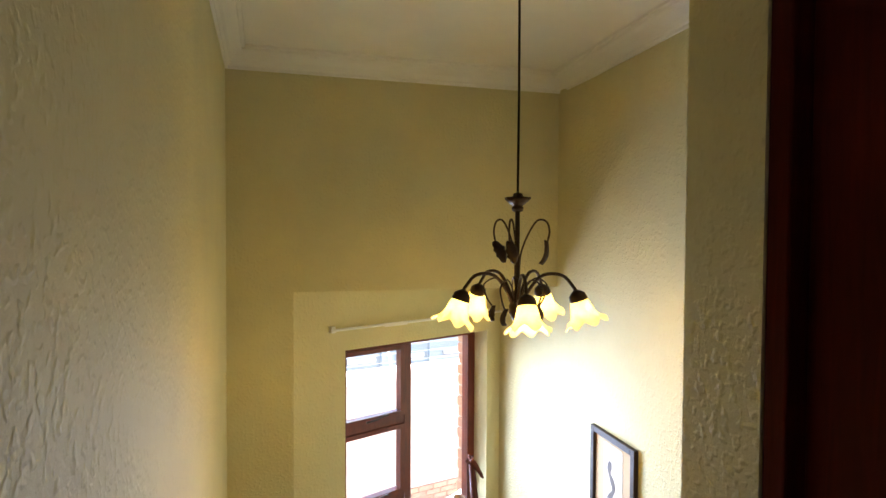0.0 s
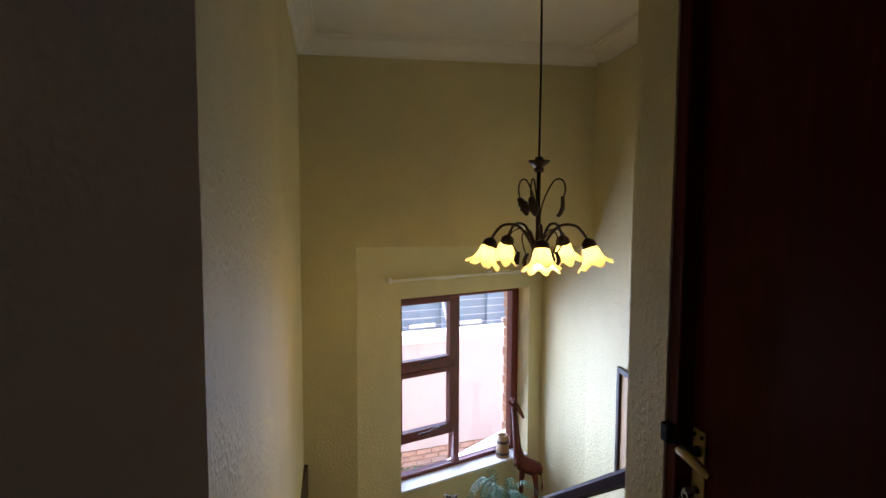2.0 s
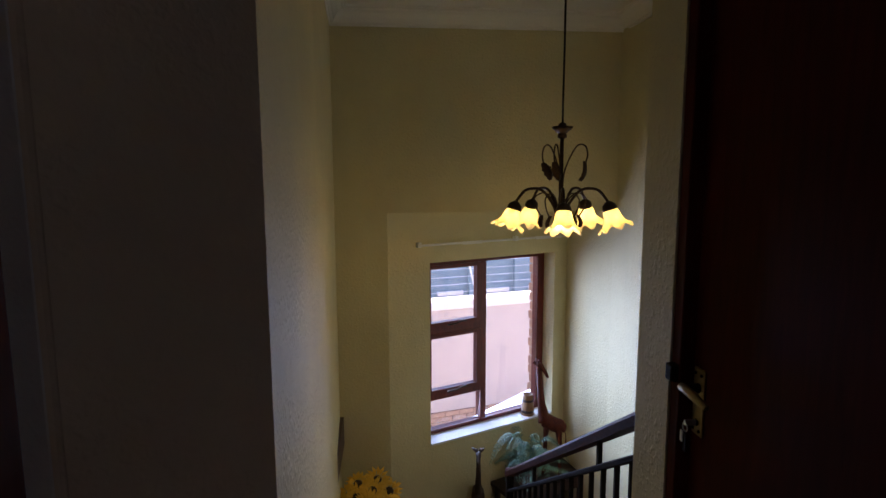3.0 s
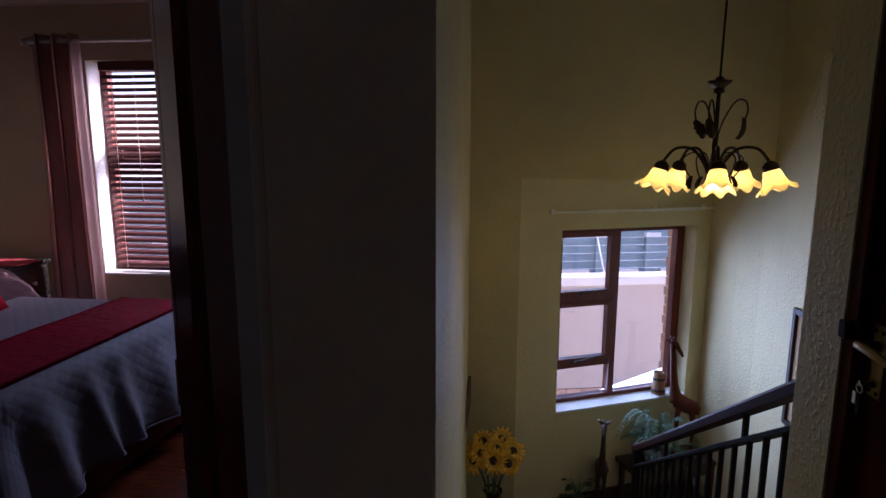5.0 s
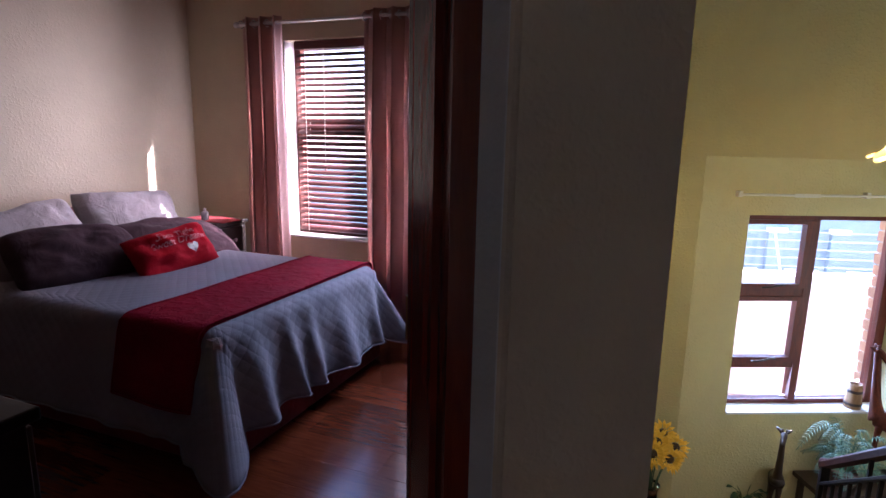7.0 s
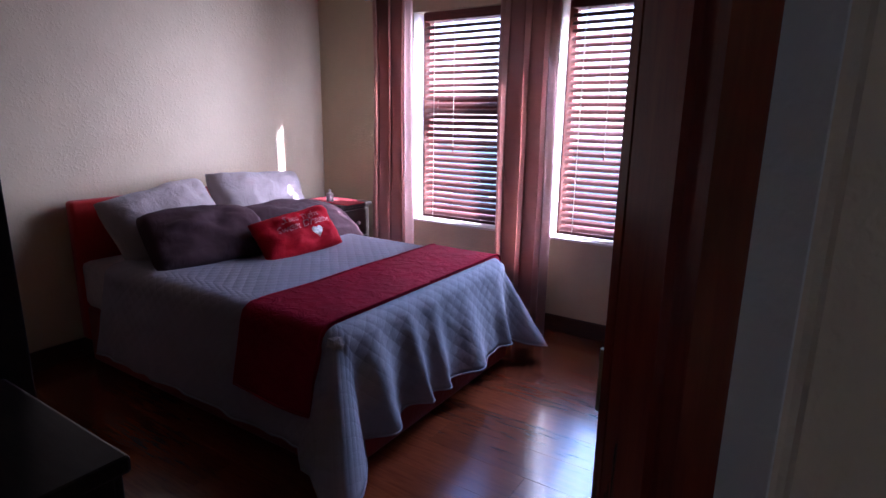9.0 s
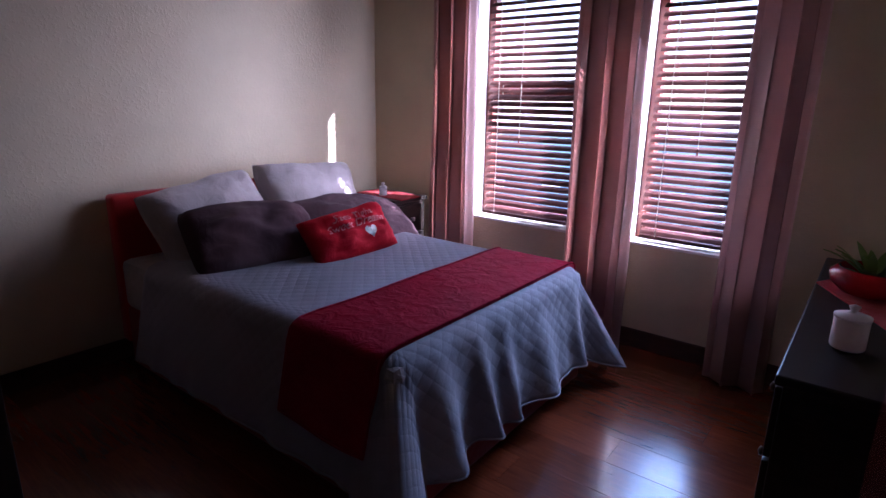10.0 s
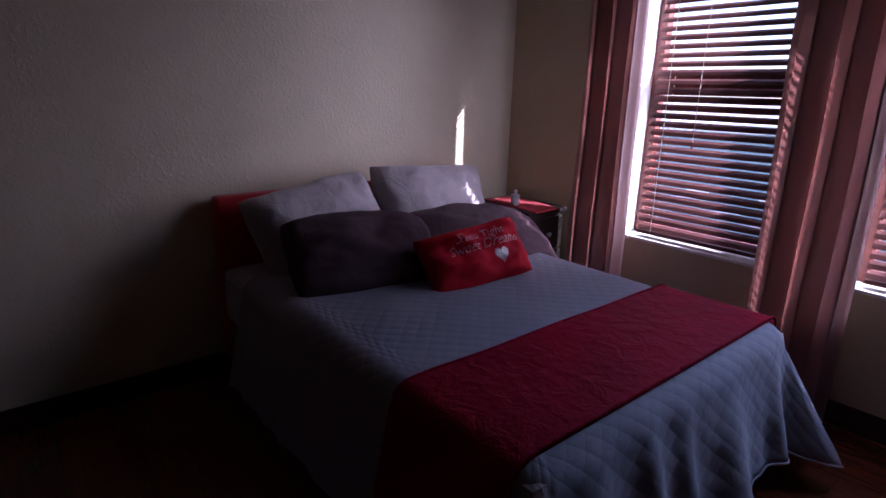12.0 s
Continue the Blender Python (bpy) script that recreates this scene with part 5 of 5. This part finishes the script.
cloth_mat("table_mat", [(-3.66, 2.95), (-3.22, 2.93), (-3.22, 3.12), (-3.45, 3.19), (-3.66, 3.17)], 0.755, "red cloth mat lying on the nightstand")


def candle_jar(at, r, h, wax, fill, label):
    ob = thing(base("candle_jar", at), label, "candle")
    part("jar", lathe([(r * 0.9, 0.0), (r, 0.006), (r, h), (r * 0.86, h), (r * 0.86, 0.01), (0.001, 0.008)], 24), M["frosted"], ob, "frosted glass jar", True)
    part("candle", lathe([(0.001, 0.011), (r * 0.82, 0.011), (r * 0.82, h * fill), (0.001, h * fill)], 20), wax, ob, "coloured wax", True)
    part("lid", lathe([(r * 1.05, h + 0.001), (r * 1.05, h + 0.008), (r * 0.5, h + 0.016), (0.008, h + 0.02), (0.014, h + 0.034), (0.001, h + 0.04)], 22), M["frosted"], ob, "domed glass lid", True)
    return ob


candle_jar((-3.44, 2.985, 0.761), 0.026, 0.052, M["white_wax"], 0.9, "small glass candle jar on the red mat")
candle_jar((-0.745, 1.99, 0.776), 0.042, 0.085, M["wax"], 0.4, "lidded glass jar with red wax on the chest")
cloth_mat("table_mat", [(-0.87, 2.62), (-0.60, 2.10), (-0.595, 2.85), (-0.70, 2.95)], 0.775, "red cloth mat lying on the chest")


def red_bowl():
    ob = thing(base("planter_bowl", (-0.71, 2.55, 0.781)), "glossy red ceramic bowl holding a spiky green plant", "plant bowl")
    part("bowl", lathe([(0.05, 0.0), (0.09, 0.012), (0.125, 0.045), (0.128, 0.075), (0.105, 0.098), (0.095, 0.096), (0.11, 0.07), (0.001, 0.06)], 32), M["red_gloss"], ob, "", True)
    rnd = random.Random(3)
    for k in range(26):
        a, up, ln = k * 2.4, rnd.uniform(0.3, 1.3), rnd.uniform(0.10, 0.19)
        w = Vector((math.cos(a) * math.cos(up), math.sin(a) * math.cos(up), math.sin(up)))
        s = Vector((-math.sin(a), math.cos(a), 0))
        o = Vector((math.cos(a) * 0.02, math.sin(a) * 0.02, 0.065))
        bm = bmesh.new()
        r = []
        for i in range(7):
            u = i / 6
            c = o + w * ln * u - Vector((0, 0, 0.05 * u * u))
            hw = 0.013 * math.sin(math.pi * (0.12 + 0.88 * u)) + 0.001
            r.append([bm.verts.new(c + s * hw), bm.verts.new(c - Vector((0, 0, 0.004))), bm.verts.new(c - s * hw)])
        for p, q in zip(r, r[1:]):
            for i in range(2):
                bm.faces.new((p[i], p[i + 1], q[i + 1], q[i]))
        part("leaf", bm, M["succulent"], ob, "", True)


red_bowl()


# ---- curtains and blinds ----
def curtain_rod():
    ob = thing(base("curtain_rod"), "brushed steel curtain rod over both bedroom windows", "curtain rod")
    part("rod", tube([(-3.21, 3.17, 2.185), (-0.98, 3.17, 2.185)], 0.0125, 14), M["steel"], ob)
    for x in (-3.21, -0.98):
        part("finial", lathe([(0.001, -0.022), (0.018, -0.016), (0.022, 0.0), (0.018, 0.016), (0.001, 0.022)], 16, None, Matrix.Translation((x, 3.17, 2.185)) @ Matrix.Rotation(radians(90), 4, "Y")), M["steel"], ob, "", True)
    for x in (-3.12, -1.98, -1.05):
        part("bracket", boxes((x - 0.008, x + 0.008, 3.17, 3.37, 2.178, 2.192), (x - 0.02, x + 0.02, 3.362, 3.37, 2.15, 2.22)), M["steel"], ob)


curtain_rod()


def curtain(x0, x1, folds, seed, label):
    ob = thing(base("curtain", ((x0 + x1) / 2, 3.17, 0)), label, "curtain", "bedroom curtains")
    bm = bmesh.new()
    nu, nz = folds * 26, 40
    w = x1 - x0
    grid = []
    for j in range(nz + 1):
        v = j / nz
        z = 0.015 + v * 2.215
        row = []
        for i in range(nu + 1):
            u = i / nu
            a = u * folds * 2 * math.pi
            amp = 0.048 * (0.8 + 0.35 * noise.noise(Vector((u * 3, v * 1.2, seed)))) * (1 - 0.15 * v)
            drift = 0.012 * noise.noise(Vector((u * 2.2, v * 2.0, seed + 5)))
            y = amp * math.sin(a + 0.5 * noise.noise(Vector((u * 2, v * 1.6, seed + 9)))) + drift
            x = -w / 2 + w * u + 0.016 * math.sin(2 * a) + drift
            y += 0.030 * (max(0.0, 1 - u * 9) ** 2 + max(0.0, u * 9 - 8) ** 2)
            row.append(bm.verts.new((x, y, z)))
        grid.append(row)
    for j in range(nz):
        for i in range(nu):
            bm.faces.new((grid[j][i], grid[j][i + 1], grid[j + 1][i + 1], grid[j + 1][i]))
    p = part("panel", bm, M["curtain"], ob, "", True)
    solidify(p, 0.0025)
    for k in range(folds * 2):
        x = -w / 2 + w * (k / (folds * 2)) + 0.012
        ring = [(x + 0.003 * math.cos(a), 0.024 * math.cos(a), 2.185 + 0.024 * math.sin(a)) for a in [2 * math.pi * i / 18 for i in range(19)]]
        part("eyelet", tube(ring, 0.004, 6, None, False), M["steel"], ob)
    return ob


curtain(-3.185, -2.835, 3, 1.0, "mauve satin eyelet curtain at the first window's edge")
curtain(-2.165, -1.775, 3, 2.0, "mauve satin eyelet curtain hanging between the windows")
curtain(-1.315, -1.03, 2, 3.0, "mauve satin eyelet curtain beside the black chest")


def slat_mesh(w):
    bm = bmesh.new()
    rows_ = []
    for x in (-w / 2, w / 2):
        rows_.append([bm.verts.new((x, y, z)) for y, z in ((-0.024, -0.003), (0.0, 0.001), (0.024, -0.003), (0.024, -0.0005), (0.0, 0.0035), (-0.024, -0.0005))])
    for i in range(6):
        bm.faces.new((rows_[0][i], rows_[0][(i + 1) % 6], rows_[1][(i + 1) % 6], rows_[1][i]))
    bm.faces.new(rows_[0][::-1])
    bm.faces.new(rows_[1])
    bmesh.ops.recalc_face_normals(bm, faces=bm.faces[:])
    return finish(bm, "slat", M["slat"])


def blind(x0, x1, label):
    cx = (x0 + x1) / 2
    ob = thing(base("venetian_blind", (cx, 3.43, 0)), label, "blind", "bedroom blinds")
    w = x1 - x0
    part("head_rail", boxes((-w / 2, w / 2, -0.03, 0.03, WZ1 - 0.062, WZ1 - 0.004), bevel=0.003), M["slat"], ob)
    part("bottom_rail", boxes((-w / 2, w / 2, -0.026, 0.026, WZ0 + 0.035, WZ0 + 0.055), bevel=0.004), M["slat"], ob)
    me = slat_mesh(w)
    z, k = WZ0 + 0.075, 0
    while z < WZ1 - 0.075:
        s = new("slat", me)
        s.parent = ob
        s.matrix_local = Matrix.Translation((0, 0, z)) @ Matrix.Rotation(radians(36.5 + 2.0 * math.sin(k * 1.7)), 4, "X")
        z += 0.0435
        k += 1
    for dx in (-w / 2 + 0.09, w / 2 - 0.09):
        part("ladder_cord", boxes((dx - 0.002, dx + 0.002, -0.027, -0.0255, WZ0 + 0.05, WZ1 - 0.06), (dx - 0.002, dx + 0.002, 0.0255, 0.027, WZ0 + 0.05, WZ1 - 0.06)), M["cord"], ob)
    part("pull_cord", tube([(-w / 2 + 0.26, -0.034, WZ1 - 0.06), (-w / 2 + 0.262, -0.034, 1.18)], 0.0018, 6), M["cord"], ob)
    part("tassel", tube([(-w / 2 + 0.262, -0.034, 1.18), (-w / 2 + 0.262, -0.034, 1.145)], [0.003, 0.007], 8), M["slat"], ob)


blind(-2.885, -2.082, "cherry wooden venetian blind with half open slats")
blind(-1.795, -1.072, "cherry wooden venetian blind with half open slats beside the chest")

# ---- outside ----
GZ = -2.35
struct("ground", boxes((-600, 600, -600, 900, GZ - 0.2, GZ)), M["paving"], "dusty paved ground reaching far off", "ground")
struct("facade_lower", boxes((-4.2, SW_B[0] - WT, 3.375, 3.60, GZ, -0.2)), M["mortar"], "plastered outer wall below the bedroom", "wall")


def brick_reveal():
    """Face bricks round the outer edge of the stair window's opening."""
    ob = struct("wall_outer_brick", prism([sw(W1 + 0.016, 0.252), sw(W1 + 0.30, 0.252), sw(W1 + 0.30, 0.30), sw(W1 + 0.016, 0.30)], GZ, 1.6), M["mortar"], "face brick outer skin beside the stair window", "wall")
    z, k = -0.6, 0
    me = None
    while z < 1.25:
        bmb = prism([sw(W1 + 0.006, 0.256), sw(W1 + 0.20, 0.256), sw(W1 + 0.20, 0.31), sw(W1 + 0.006, 0.31)], 0, 0.065)
        if me is None:
            me = finish(bmb, "brick", M["brick"])
        else:
            bmb.free()
        b = new("brick", me)
        b.parent = ob
        b.location = (0.006 * math.sin(k * 2.3), 0, z)
        z += 0.077
        k += 1


brick_reveal()


def boundary_wall():
    ob = thing(base("boundary_wall", (1.9, 8.0, GZ), 14.0), "pink plastered boundary wall with a white cap", "garden wall")
    part("panel", boxes((-16, 16, 0.0, 0.2, 0.45, -0.36 - GZ)), M["pink_wall"], ob)
    part("cap", boxes((-16, 16, -0.04, 0.24, -0.36 - GZ, -0.22 - GZ), bevel=0.02), M["cap"], ob, "white plaster cap")
    pl = part("plinth", boxes((-16, 16, 0.012, 0.2, 0.0, 0.45)), M["mortar"], ob)
    me = finish(boxes((0, 0.215, -0.02, 0.03, 0, 0.065)), "brick", M["brick"])
    for r in range(6):
        for c in range(34):
            b = new("brick", me)
            b.parent = pl
            b.location = (-4.2 + c * 0.227 + (0.113 if r % 2 else 0), 0.0, 0.005 + r * 0.074)


boundary_wall()


def electric_fence():
    ob = thing(base("electric_fence", (1.9, 8.1, -0.22), 14.0), "thin electric fence wires on slanted posts above the wall", "fence")
    for k in range(5):
        part("wire", tube([(-12, 0.02 * k, 0.09 + 0.11 * k), (12, 0.02 * k, 0.09 + 0.11 * k)], 0.004, 5), M["steel"], ob)
    for x in (-7.2, -4.0, -0.62, 2.9, 6.4):
        part("post", tube([(x, 0.0, 0.0), (x - 0.12, 0.06, 0.58)], 0.012, 8), M["plastic"], ob)


electric_fence()


def neighbour():
    ob = thing(base("neighbour_building", (2, 12.0, GZ), 14.0), "blue-grey neighbouring building with pilasters and white ledges", "building")
    part("wall", boxes((-14, 14, 0.0, 0.3, 0, 3.2)), M["grey_wall"], ob)
    part("roof", boxes((-14.2, 14.2, -0.2, 4.0, 3.2, 3.34)), M["cap"], ob)
    for i in range(-8, 9):
        x = -0.15 + i * 1.115
        pl = part("pilaster", boxes((x - 0.14, x + 0.14, -0.10, 0.0, 0, -0.22 - GZ)), M["grey_wall"], ob)
        part("cap", boxes((x - 0.17, x + 0.17, -0.14, 0.0, -0.22 - GZ, -0.13 - GZ), bevel=0.01), M["cap"], pl, "white cap")
        part("ledge", boxes((x + 0.25, x + 0.86, -0.06, 0.0, -1.02 - GZ, -0.93 - GZ), bevel=0.01), M["cap"], ob, "white ledge")


neighbour()


def shrubs():
    rnd = random.Random(12)
    bm = bmesh.new()
    for k in range(2600):
        x, y = rnd.uniform(-6, 8), 7.55 + rnd.uniform(-0.22, 0.22)
        z = GZ + rnd.uniform(0.0, 0.28) * (0.5 + 0.5 * abs(math.sin(x * 1.9)))
        a, t, s = rnd.uniform(0, 6.3), rnd.uniform(-0.6, 0.9), rnd.uniform(0.03, 0.07)
        d = Vector((math.cos(a) * math.cos(t), math.sin(a) * math.cos(t), math.sin(t)))
        o = d.orthogonal().normalized() * 0.3
        c = Vector((x, y, z))
        bm.faces.new([bm.verts.new(c + q * s) for q in (-d, o, d, -o)])
    tagged(part("shrubs", bm, M["grass"]), "low green shrubs along the boundary wall", "shrub", "", "stuff")


shrubs()

# ---- bedroom floor boards ----
row_w, board = 0.192, 1.22
boards = {}
j, y = 0, -0.32
slab = bpy.data.objects["floor_bedroom_slab"]
while y < 3.36:
    yb = min(y + row_w - 0.0006, 3.352)
    x = -3.864 - (j * 0.47) % board
    while x < -0.35:
        xa, xb = max(x, -3.864), min(x + board - 0.0006, -0.35)
        if xb - xa > 0.03:
            key = (round(xb - xa, 3), round(yb - y, 3))
            if key not in boards:
                bmp = boxes((0, xb - xa, 0, yb - y, -0.012, 0.0))
                bmesh.ops.bevel(bmp, geom=[e for e in bmp.edges if all(abs(v.co.z) < 1e-6 for v in e.verts)], offset=0.0006, segments=1, affect="EDGES")
                boards[key] = finish(bmp, "floor_board", M["laminate"])
            b = new("floor_board", boards[key])
            b.parent = slab
            b.location = (xa, y, 0)
        x += board
    y += row_w
    j += 1
